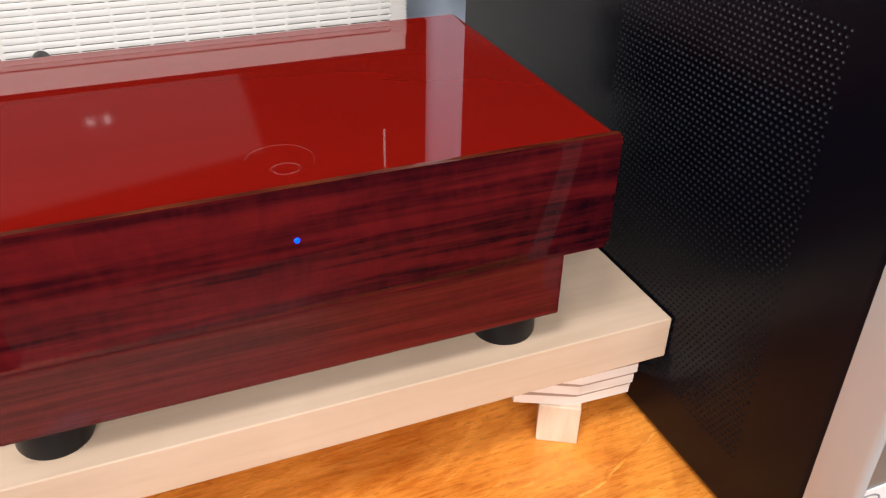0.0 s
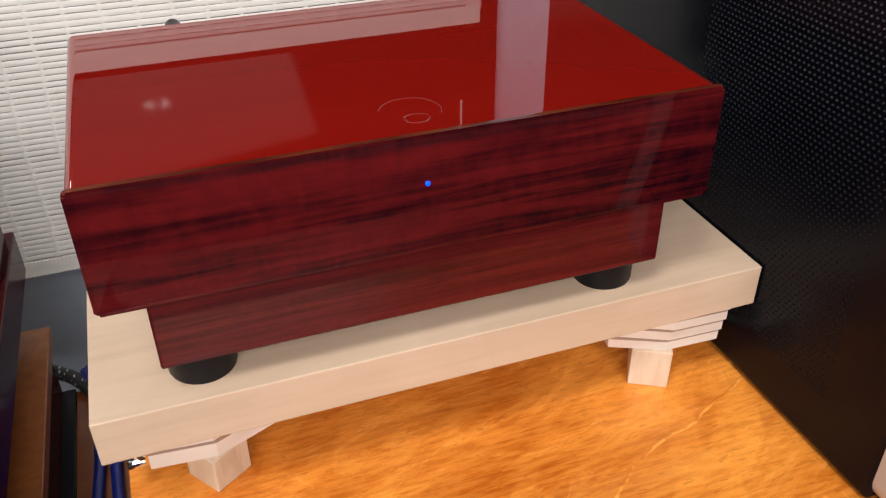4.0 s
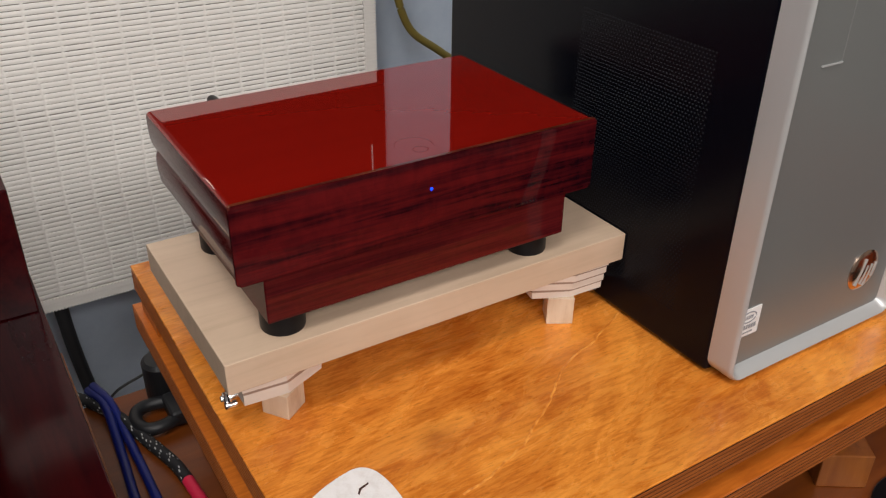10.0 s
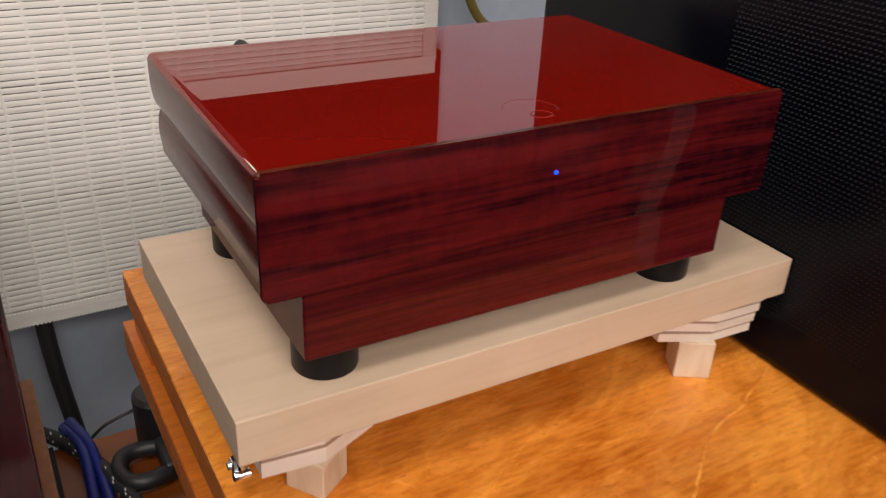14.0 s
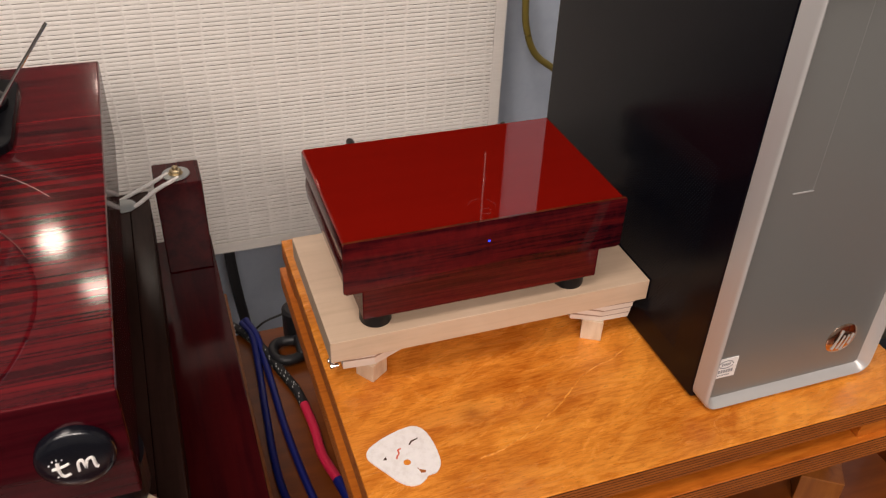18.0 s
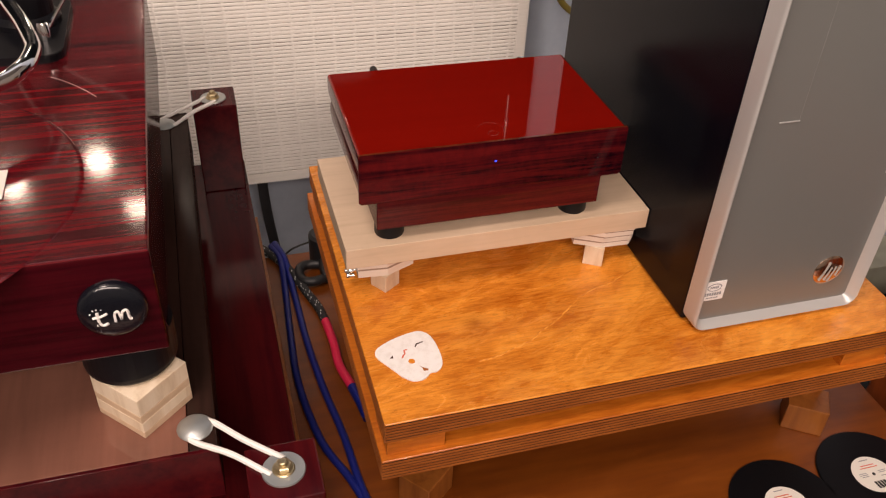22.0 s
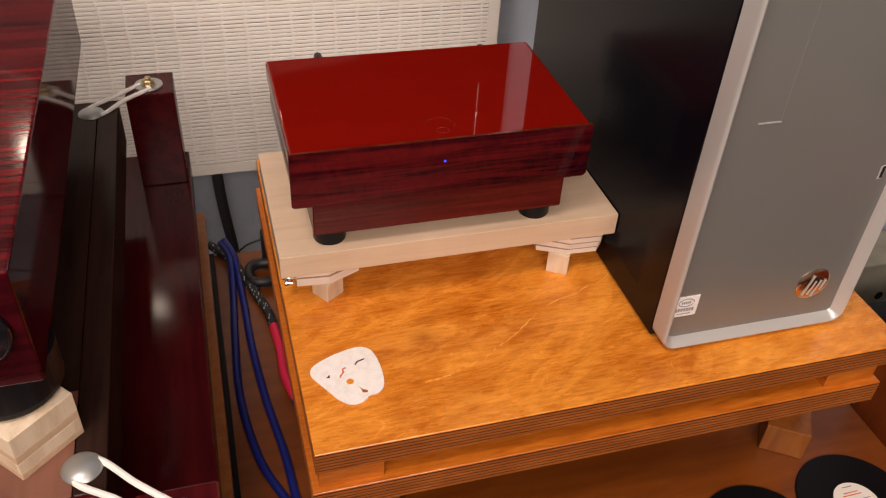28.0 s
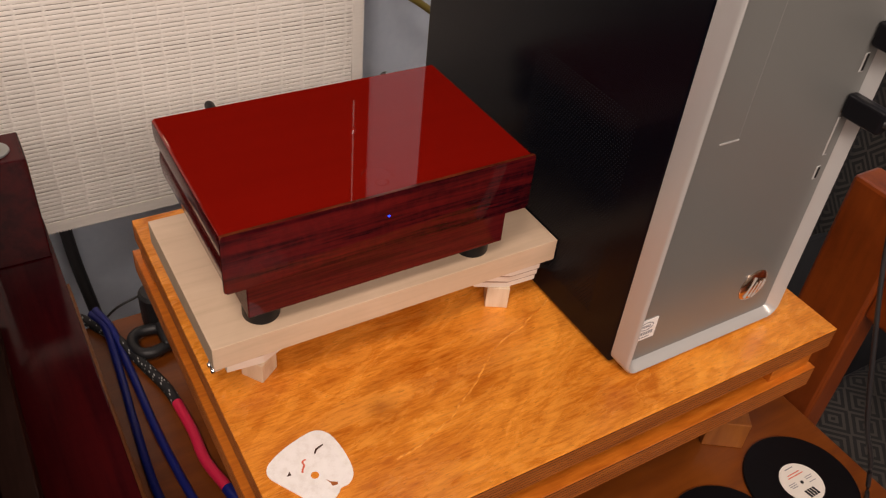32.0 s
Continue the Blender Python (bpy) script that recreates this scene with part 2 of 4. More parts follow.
bump(TABLE, fib, 0.25, 0.0004)
rough_map(TABLE, cloud, 0.20, 0.34)
PALE_GRAIN = mat("pale_grain", (0.62, 0.21, 0.025), 0.3, coat=0.2)
base(PALE_GRAIN, ramp(PALE_GRAIN, noise_tex(PALE_GRAIN, coords(PALE_GRAIN), 170, 3), [(0.38, (0.60, 0.17, 0.014)), (0.60, (0.88, 0.36, 0.06))]))
EDGE_A = wood("varnished_edge", (0.22, 0.054, 0.007), (0.32, 0.086, 0.012), (0.44, 0.130, 0.021), (20, 160, 160), 0.55)
EDGE_B = wood("varnished_edge_dark", (0.026, 0.006, 0.0012), (0.042, 0.010, 0.002), (0.065, 0.016, 0.003), (20, 160, 160), 0.5)
# lower slab and risers: a little darker and redder than the top veneer
LOWER_TOP = wood("darker_red_birch", (0.34, 0.078, 0.007), (0.52, 0.135, 0.012), (0.68, 0.21, 0.024), (40, 300, 300), 0.35, coat=0.15)
PINE_DARK = wood("varnished_pine", (0.19, 0.053, 0.009), (0.29, 0.090, 0.016), (0.38, 0.130, 0.027), (120, 120, 14), 0.4, coat=0.2)
SHELF = wood("shelf_wood", (0.115, 0.024, 0.003), (0.165, 0.039, 0.0042), (0.22, 0.056, 0.0065), (9, 80, 80), 0.35, coat=0.15, blotch=0.3)
BLACK_RUBBER = mat("black_rubber", (0.005, 0.005, 0.007), 0.40, spec=0.2)
BLACK_STEEL = mat("black_steel", (0.0026, 0.0030, 0.0058), 0.24, spec=0.14)
PUNCHED = mat("punched_edge", (0.0034, 0.0046, 0.0095), 0.26, spec=0.16)
v = coords(BLACK_STEEL)
bump(BLACK_STEEL, noise_tex(BLACK_STEEL, v, 900, 2), 0.12, 0.0003)
HOLE = mat("hole_black", (0.002, 0.002, 0.002), 0.8)
SILVER = mat("silver_plastic", (0.53, 0.53, 0.53), 0.36, metal=0.35)
SILVER_FACE = mat("silver_face", (0.235, 0.242, 0.237), 0.35, metal=0.40)
bump(SILVER_FACE, noise_tex(SILVER_FACE, coords(SILVER_FACE), 1500, 2), 0.05, 0.0002)
SILVER_LINE = mat("silver_line", (0.33, 0.33, 0.325), 0.36, metal=0.4)
COPPER = mat("mirror_badge", (0.66, 0.47, 0.36), 0.16, metal=1.0)
STEEL = mat("steel", (0.62, 0.62, 0.62), 0.22, metal=0.9)
ZINC = mat("zinc_washer", (0.42, 0.44, 0.44), 0.42, metal=0.8)
BRASS = mat("brass", (0.50, 0.41, 0.26), 0.38, metal=1.0)
CHROME = mat("chrome", (0.75, 0.75, 0.75), 0.08, metal=1.0)
WHITE_RUBBER = mat("white_silicone", (0.84, 0.81, 0.78), 0.45)
PAPER = mat("white_card", (0.68, 0.65, 0.63), 0.7)
pn = noise_tex(PAPER, coords(PAPER), 170, 5, 0.65)
base(PAPER, ramp(PAPER, pn, [(0.36, (0.76, 0.72, 0.70)), (0.52, (0.83, 0.80, 0.79)), (0.7, (0.86, 0.83, 0.82))]))
bump(PAPER, noise_tex(PAPER, coords(PAPER), 500, 4), 0.1, 0.0003)
INK = mat("grey_ink", (0.25, 0.25, 0.27), 0.6)
RED_INK = mat("red_ink", (0.65, 0.12, 0.06), 0.6)
# shade in the gaps between the slats, put into this sheet's colour
GAP_SHADE = mat("backing_cloth", (0.23, 0.19, 0.155), 0.85)
bump(GAP_SHADE, noise_tex(GAP_SHADE, coords(GAP_SHADE), 500, 3), 0.2, 0.0005)
BLIND = mat("woven_paper", (0.74, 0.69, 0.62), 0.8)
bn = noise_tex(BLIND, coords(BLIND, (40, 40, 400), per_object=5.0), 1.0, 4)
base(BLIND, ramp(BLIND, bn, [(0.3, (0.80, 0.765, 0.72)), (0.7, (0.87, 0.835, 0.79))]))
bump(BLIND, bn, 0.3, 0.0006)
# unseen side walls and ceiling: dimness put into the colour for dark reflections
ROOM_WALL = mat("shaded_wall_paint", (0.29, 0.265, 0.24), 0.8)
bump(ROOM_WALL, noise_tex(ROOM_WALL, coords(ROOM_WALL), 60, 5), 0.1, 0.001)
# unseen wall made paler so that it bounces fill light onto the fronts
BOUNCE_WALL = mat("bounce_wall_paint", (0.60, 0.58, 0.55), 0.8)
bump(BOUNCE_WALL, noise_tex(BOUNCE_WALL, coords(BOUNCE_WALL), 60, 5), 0.1, 0.001)
NIGHT_GLASS = mat("night_glass", (0.004, 0.005, 0.006), 0.05, spec=0.08)
FRAME_DARK = mat("window_frame_paint", (0.008, 0.007, 0.006), 0.6, spec=0.0)
WALL = mat("painted_wall", (0.50, 0.57, 0.68), 0.75)
wn = noise_tex(WALL, coords(WALL), 60, 5)
base(WALL, ramp(WALL, wn, [(0.3, (0.56, 0.65, 0.79)), (0.7, (0.62, 0.71, 0.84))]))
bump(WALL, wn, 0.08, 0.001)
BLUE_CABLE = mat("blue_cable", (0.006, 0.013, 0.155), 0.36)
BLACK_CABLE = mat("black_cable", (0.014, 0.014, 0.016), 0.45)
BRAID = mat("braided_sleeve", (0.015, 0.015, 0.017), 0.6)
bv = node(BRAID, "ShaderNodeTexVoronoi")
bv.inputs["Scale"].default_value = 1.0
link(BRAID, coords(BRAID, (420, 160, 420), (0, 0, 20)), bv.inputs["Vector"])
base(BRAID, ramp(BRAID, bv.outputs["Distance"], [(0.22, (0.55, 0.55, 0.52)), (0.30, (0.014, 0.014, 0.016))]))
RED_SLEEVE = mat("red_sleeve", (0.72, 0.022, 0.075), 0.4)
OLIVE_CABLE = mat("olive_cable", (0.22, 0.17, 0.04), 0.3)
BLACK_VINYL = mat("black_vinyl", (0.004, 0.004, 0.005), 0.34, spec=0.2)
LABEL = mat("record_label", (0.74, 0.70, 0.64), 0.6)
BADGE_BLACK = mat("badge_enamel", (0.005, 0.006, 0.010), 0.22, coat=0.25, coat_rough=0.1)
DARK_ROOM = wood("dark_floor", (0.03, 0.018, 0.012), (0.05, 0.03, 0.02), (0.07, 0.044, 0.03), (3, 40, 40), 0.5)
CHAIR_WOOD = wood("chair_wood", (0.14, 0.024, 0.004), (0.23, 0.042, 0.006), (0.31, 0.064, 0.010), (60, 60, 8), 0.35, coat=0.4)
FABRIC = mat("cushion_fabric", (0.10, 0.09, 0.08), 0.9)
fv = node(FABRIC, "ShaderNodeTexVoronoi")
fv.distance = "MANHATTAN"
fv.inputs["Scale"].default_value = 1.0
fv.inputs["Randomness"].default_value = 0.0
link(FABRIC, coords(FABRIC, (20, 20, 16)), fv.inputs["Vector"])
fw = node(FABRIC, "ShaderNodeMath", operation="MULTIPLY")
fw.inputs[1].default_value = 30.0
link(FABRIC, fv.outputs["Distance"], fw.inputs[0])
fs = node(FABRIC, "ShaderNodeMath", operation="SINE")
link(FABRIC, fw.outputs[0], fs.inputs[0])
base(FABRIC, ramp(FABRIC, fs.outputs[0], [(0.0, (0.008, 0.007, 0.007)), (0.30, (0.042, 0.036, 0.031))]))
CARTON = mat("carton_board", (0.34, 0.33, 0.25), 0.7)
base(CARTON, ramp(CARTON, noise_tex(CARTON, coords(CARTON), 25, 4), [(0.3, (0.29, 0.28, 0.22)), (0.7, (0.37, 0.36, 0.28))]))
FABRIC_DARK = mat("dark_fabric", (0.008, 0.008, 0.010), 0.9)
bump(FABRIC_DARK, noise_tex(FABRIC_DARK, coords(FABRIC_DARK), 400, 3), 0.3, 0.001)
BULB = mat("warm_bulb", (0.9, 0.85, 0.75), 0.4)
BULB.node_tree.nodes["Principled BSDF"].inputs["Emission Color"].default_value = (1.0, 0.88, 0.72, 1)
BULB.node_tree.nodes["Principled BSDF"].inputs["Emission Strength"].default_value = 27.0
LED = mat("blue_led", (0.01, 0.05, 0.6), 0.3, spec=0.2)
LED.node_tree.nodes["Principled BSDF"].inputs["Emission Color"].default_value = (0.004, 0.045, 1.0, 1)
LED.node_tree.nodes["Principled BSDF"].inputs["Emission Strength"].default_value = 1.9

# ---- building helpers ----


def thing(name, at, label, category, group="", kind=""):
    ob = new(name)
    ob.location = at
    ob.empty_display_size = 0.02
    return tagged(ob, label, category, group, kind)


def obj(name, bm, material, parent=None, label="", smooth=False):
    me = bpy.data.meshes.new(name)
    bmesh.ops.recalc_face_normals(bm, faces=bm.faces)
    bm.to_mesh(me)
    bm.free()
    for m in material if isinstance(material, (list, tuple)) else [material]:
        me.materials.append(m)
    if smooth:
        for p in me.polygons:
            p.use_smooth = True
        me.set_sharp_from_angle(angle=radians(38))
    ob = new(name, me)
    if parent is not None:
        ob.parent = parent
    if label:
        ob["label"] = label
    return ob


def part(name, bm, material, parent, label="", smooth=False):
    return obj(name, bm, material, parent, label, smooth)


def box(x0, x1, y0, y1, z0, z1, bev=0.0, seg=2, bm=None):
    bm = bm or bmesh.new()
    r = bmesh.ops.create_cube(bm, size=1.0)
    for vt in r["verts"]:
        vt.co = Vector((x0 + (vt.co.x + 0.5) * (x1 - x0), y0 + (vt.co.y + 0.5) * (y1 - y0), z0 + (vt.co.z + 0.5) * (z1 - z0)))
    if bev:
        edges = list({e for vt in r["verts"] for e in vt.link_edges})
        bmesh.ops.bevel(bm, geom=edges, offset=bev, segments=seg, affect="EDGES", profile=0.5)
    return bm


def lathe(profile, centre=(0, 0, 0), n=40, bm=None, axis="z"):
    """Turned solid: profile of (radius, height) from bottom to top, closed at both ends."""
    bm = bm or bmesh.new()
    rings = []
    for r, h in profile:
        ring = []
        for i in range(n):
            a = 2 * math.pi * i / n
            p = (r * math.cos(a), r * math.sin(a), h)
            if axis == "y":
                p = (p[0], h, p[1])
            elif axis == "x":
                p = (h, p[0], p[1])
            ring.append(bm.verts.new(Vector(p) + Vector(centre)))
        rings.append(ring)
    for a, b in zip(rings, rings[1:]):
        for i in range(n):
            bm.faces.new((a[i], a[(i + 1) % n], b[(i + 1) % n], b[i]))
    bm.faces.new(rings[0][::-1])
    bm.faces.new(rings[-1])
    return bm


def prism(outline, z0, z1, bev=0.0, bm=None):
    """Flat outline in x, y raised from z0 to z1."""
    bm = bm or bmesh.new()
    lo = [bm.verts.new((x, y, z0)) for x, y in outline]
    hi = [bm.verts.new((x, y, z1)) for x, y in outline]
    n = len(outline)
    bm.faces.new(lo[::-1])
    top = bm.faces.new(hi)
    for i in range(n):
        bm.faces.new((lo[i], lo[(i + 1) % n], hi[(i + 1) % n], hi[i]))
    if bev:
        bmesh.ops.bevel(bm, geom=list(top.edges), offset=bev, segments=2, affect="EDGES", profile=0.5)
    return bm


def rounded(x0, x1, y0, y1, r, n=6):
    out = []
    for cx, cy, a0 in ((x1 - r, y0 + r, -90), (x1 - r, y1 - r, 0), (x0 + r, y1 - r, 90), (x0 + r, y0 + r, 180)):
        for i in range(n + 1):
            a = radians(a0 + 90 * i / n)
            out.append((cx + r * math.cos(a), cy + r * math.sin(a)))
    return out


def spline(points, n=14):
    """Smooth line through the points (Catmull-Rom)."""
    pts = [Vector(p) for p in points]
    pts = [2 * pts[0] - pts[1]] + pts + [2 * pts[-1] - pts[-2]]
    out = []
    for a, b, c, d in zip(pts, pts[1:], pts[2:], pts[3:]):
        for i in range(n):
            t = i / n
            out.append(0.5 * (2 * b + (c - a) * t + (2 * a - 5 * b + 4 * c - d) * t * t + (3 * b - a - 3 * c + d) * t ** 3))
    out.append(pts[-2])
    return out


def tube(points, r, n=14, sides=12, bm=None, flat=1.0):
    bm = bm or bmesh.new()
    line = spline(points, n)
    rings = []
    up = Vector((0, 0, 1))
    for i, p in enumerate(line):
        d = (line[min(i + 1, len(line) - 1)] - line[max(i - 1, 0)]).normalized()
        side = d.cross(up if abs(d.z) < 0.95 else Vector((0, 1, 0))).normalized()
        nor = side.cross(d).normalized()
        rings.append([bm.verts.new(p + side * (r * math.cos(2 * math.pi * k / sides)) + nor * (r * flat * math.sin(2 * math.pi * k / sides))) for k in range(sides)])
    for a, b in zip(rings, rings[1:]):
        for k in range(sides):
            bm.faces.new((a[k], a[(k + 1) % sides], b[(k + 1) % sides], b[k]))
    bm.faces.new(rings[0][::-1])
    bm.faces.new(rings[-1])
    return bm


# ---- setting ----
WALL_Y = 0.625
tagged(obj("wall_back", box(-1.6, 1.6, WALL_Y, WALL_Y + 0.1, -0.75, 1.9), WALL), "pale blue-grey painted wall behind the blind", "wall", kind="structure")
tagged(obj("floor", box(-1.6, 1.6, -2.2, WALL_Y, -0.85, -0.75), DARK_ROOM), "dark wooden floor of the room", "floor", kind="structure")
tagged(obj("wall_left", box(-1.7, -1.6, -2.2, WALL_Y + 0.1, -0.85, 1.9), ROOM_WALL), "unseen side wall, grey kept dark for dim reflections", "wall", kind="structure")
tagged(obj("wall_right", box(1.6, 1.7, -2.2, WALL_Y + 0.1, -0.85, 1.9), ROOM_WALL), "unseen side wall, grey kept dark for dim reflections", "wall", kind="structure")
tagged(obj("wall_front", box(-1.7, 1.7, -2.3, -2.2, -0.85, 1.9), BOUNCE_WALL), "unseen wall across the room, kept pale to bounce light", "wall", kind="structure")
tagged(obj("ceiling", box(-1.7, 1.7, -2.3, WALL_Y + 0.1, 1.9, 2.0), ROOM_WALL), "unseen ceiling, grey kept dark for dim reflections", "ceiling", kind="structure")

# ---- dark window above the mat ----
win = thing("window", (-0.40, WALL_Y, 0.264), "dark night window with painted frame above the woven mat", "window", kind="structure")
part("pane", box(-0.66, 0.69, -0.006, -0.004, 0.03, 0.75), NIGHT_GLASS, win)
for x0, x1, z0, z1 in ((-0.72, 0.75, 0.0, 0.03), (-0.72, 0.75, 0.75, 0.80), (-0.72, -0.66, 0.03, 0.75), (0.69, 0.75, 0.03, 0.75)):
    part("window_frame", box(x0, x1, -0.012, 0.0, z0, z1, 0.002), FRAME_DARK, win)
cord = thing("pull_cord", (0.263, 0.48, 0.30), "thin pale pull cord hanging before the window", "cord")
part("line", tube([(0, 0, 1.6), (0.001, 0, 0.8), (0, 0.001, 0.3), (0.0, 0, 0.0)], 0.0009, 8, 8), WHITE_RUBBER, cord, smooth=True)
part("connector", lathe([(0.0012, 0.032), (0.0020, 0.034), (0.0023, 0.038), (0.0020, 0.042), (0.0012, 0.044)], (0, 0, 0), 16), CHROME, cord, "small bright cord connector", True)

# ---- woven paper mat on the wall ----
BX0, BX1, BY, BZ0, BZ1 = -1.0, 0.304, 0.545, -0.133, 0.262
PITCH = 0.0047
blind = thing("woven_mat", (0, BY, BZ0), "cream woven paper mat with braided hem hanging at the wall", "mat")


def slat_bm(shift, cover):
    """Flat paper strip, open to its neighbours between the tie threads."""
    bm = bmesh.new()
    rows = []
    stops = [(BX0, 0.0)]
    j = int(BX0 / 0.0245) - 1
    while (j + 0.5) * 0.0245 < BX1 - 0.02:
        mid = (j + 0.5 + shift) * 0.0245
        stops += [(mid + o * 0.0245, t) for o, t in ((-0.075, 0.0), (-0.035, 1.0), (0.035, 1.0), (0.075, 0.0)) if mid - 0.005 > BX0]
        j += 1
    stops.append((BX1 - 0.012, 0.0))
    for x, tie in stops:
        h = PITCH * (cover + (0.512 - cover) * tie)
        dpt = 0.00036 + 0.00010 * tie
        rows.append([bm.verts.new((x, -dpt * (tie, 0.8 + 0.2 * tie, 1.0, 0.8 + 0.2 * tie, tie)[k], h * (1.0, 0.72, 0.0, -0.72, -1.0)[k])) for k in range(5)])
    for a, b in zip(rows, rows[1:]):
        for k in range(4):
            bm.faces.new((a[k], b[k], b[k + 1], a[k + 1]))
    return bm


slat_meshes = []
for sh, cover in ((0.0, 0.450), (0.02, 0.464), (0.01, 0.446), (0.03, 0.472), (0.015, 0.456), (0.0, 0.425)):
    ob0 = obj("slat", slat_bm(sh, cover), BLIND, blind, smooth=True)
    slat_meshes.append(ob0.data)
    bpy.data.objects.remove(ob0)
z = 0.0165
k = 0
while z < BZ1 - BZ0 - 0.016:
    sl = new("slat", slat_meshes[random.choice((0, 1, 2, 3, 4, 0, 1, 3, 4, 5))])
    sl.parent = blind
    sl.location = (0.0010 * math.sin(k * 0.23) + random.uniform(-0.0006, 0.0006), random.uniform(-0.00015, 0.00015), z)
    sl.rotation_euler = (0, random.uniform(-0.0003, 0.0003), 0)
    z += PITCH * random.uniform(0.985, 1.015)
    k += 1
# added sheet that darkens the slat gaps
part("backing_cloth", box(BX0, BX1 - 0.006, 0.0020, 0.003, 0.004, BZ1 - BZ0), GAP_SHADE, blind, "dark tan sheet whose colour gives the shade between the paper strips")
part("hem_tape", box(BX1 - 0.0125, BX1, -0.0008, 0.004, 0.0, BZ1 - BZ0 - 0.015, 0.0006), BLIND, blind, "flat side hem tape")
part("hem_tape", box(BX0, BX1 - 0.0125, -0.0008, 0.004, 0.0, 0.0130, 0.0006), BLIND, blind, "flat bottom hem tape")
part("top_tape", box(BX0, BX1, -0.0015, 0.004, BZ1 - BZ0 - 0.015, BZ1 - BZ0 + 0.001, 0.001), BLIND, blind, "plain hem tape")


def braid(x0, z0, dx, dz, count, w):
    """Flat plaited band: overlapping slanted strands, with a fine looped border on both sides."""
    bm = bmesh.new()
    ax = Vector((1, 0, 0)) if dx else Vector((0, 0, 1))
    cr = Vector((0, 0, 1)) if dx else Vector((1, 0, 0))
    step = dx or dz
    for i in range(count):
        at = Vector((x0, -0.0010, z0)) + ax * (i * step)
        for side in (-1, 1):
            mid = at + cr * (0.30 * w * side)
            along = (cr * side + ax * 0.75).normalized()
            across = Vector((0, 1, 0)).cross(along)
            pts = [mid + along * (w * 0.40 * u) + across * (step * 0.52 * v) + Vector((0, -0.0007 * (1 - u * u), 0)) for u, v in ((-1, 0), (-0.5, -1), (0.5, -1), (1, 0), (0.5, 1), (-0.5, 1))]
            bm.faces.new([bm.verts.new(p) for p in pts])
            loop = at + cr * (0.66 * w * side)
            pts = [loop + ax * (step * 0.42 * math.cos(a)) + cr * (0.0013 * math.sin(a)) for a in [2 * math.pi * q / 6 for q in range(6)]]
            top = bm.verts.new(loop + Vector((0, -0.0007, 0)))
            ring = [bm.verts.new(p) for p in pts]
            for q in range(6):
                bm.faces.new((ring[q], ring[(q + 1) % 6], top))
    return bm


HP_ = 0.0030
part("side_hem", braid(BX1 - 0.0062, 0.002, 0, HP_, int((BZ1 - BZ0 - 0.01) / HP_), 0.0092), BLIND, blind, "plaited side hem", True)
part("bottom_hem", braid(BX0, 0.0064, HP_, 0, int((BX1 - BX0) / HP_), 0.0096), BLIND, blind, "plaited bottom hem with a looped border", True)

# ---- side table of stacked birch plywood ----
SHZ = -0.144
TX1, TY1 = 0.46, 0.358


def ply_slab(parent, x0, x1, y0, y1, z0, z1, layers, top_mat):
    unit = (z1 - z0) / ((layers + 1) // 2 * 2.0 + layers // 2 * 1.4)
    low = z0
    for i in range(layers):
        last = i == layers - 1
        high = low + unit * (2.0 if i % 2 == 0 else 1.4)
        d = 0.0 if i % 2 == 0 else 0.0004
        part("ply_layer" if not last else "top_veneer", box(x0 + d, x1 - d, y0 + d, y1 - d, low, high, 0.0005 if last else 0, 1), top_mat if last else (EDGE_A if i % 2 == 0 else EDGE_B), parent)
        low = high


table = thing("equipment_stand", (0, 0, 0), "orange varnished birch plywood stand top with layered edges", "stand")
ply_slab(table, 0, TX1, 0, TY1, -0.020, 0.0, 13, TABLE)
for bx, by in ((0.002, 0.002), (TX1 - 0.06, 0.002), (0.002, TY1 - 0.045), (TX1 - 0.06, TY1 - 0.045)):
    part("riser_block", box(bx, bx + 0.045, by, by + 0.04, -0.037, -0.020, 0.0006), LOWER_TOP, table)
ply_slab(table, -0.003, 0.450, -0.003, 0.365, -0.058, -0.037, 13, LOWER_TOP)
for bx, by, tn in ((0.417, 0.0325, -34), (0.045, 0.040, 40), (0.405, 0.32, 34), (0.045, 0.32, -40)):
    b = box(-0.0185, 0.0185, -0.0155, 0.0155, SHZ, SHZ + 0.031, 0.001)
    bmesh.ops.transform(b, matrix=pose(bx, by, 0, 0, 0, tn), verts=b.verts)
    part("support_block", b, PINE_DARK, table, "varnished wooden block")
    for i, mt in enumerate((PINE_DARK, EDGE_A, PINE_DARK, EDGE_A, PINE_DARK)):
        z0 = SHZ + 0.031 + 0.011 * i
        sy = by + (0.022 if by < 0.1 else -0.022)
        part("ply_spacer", prism([(bx - 0.018, sy + 0.008), (bx - 0.003, sy - 0.018), (bx + 0.019, sy - 0.016), (bx + 0.024, sy + 0.018), (bx - 0.003, sy + 0.026)], z0, z0 + 0.011), mt, table)
line_pts = [(0.268, 0.129), (0.255, 0.123), (0.242, 0.118), (0.228, 0.111), (0.211, 0.107), (0.192, 0.098), (0.179, 0.088), (0.166, 0.078), (0.150, 0.069), (0.137, 0.060), (0.127, 0.056), (0.114, 0.052), (0.102, 0.048), (0.086, 0.0455)]
wavy = [(p.x, p.y + 0.0004 * math.sin(p.x * 700) + 0.0002 * math.sin(p.x * 1900), -0.00008) for p in spline([(x, y, 0) for x, y in line_pts], 4)]
part("pale_grain_line", tube(wavy, 0.0008, 2, 8, flat=0.42), PALE_GRAIN, table, "pale wavy grain line in the veneer")

shelf = thing("lower_shelf", (0, 0, SHZ), "orange-brown varnished wooden shelf board under the stand", "shelf")
part("board", box(-0.72, 0.508, -0.32, 0.4015, -0.022, 0.0, 0.0012), SHELF, shelf)
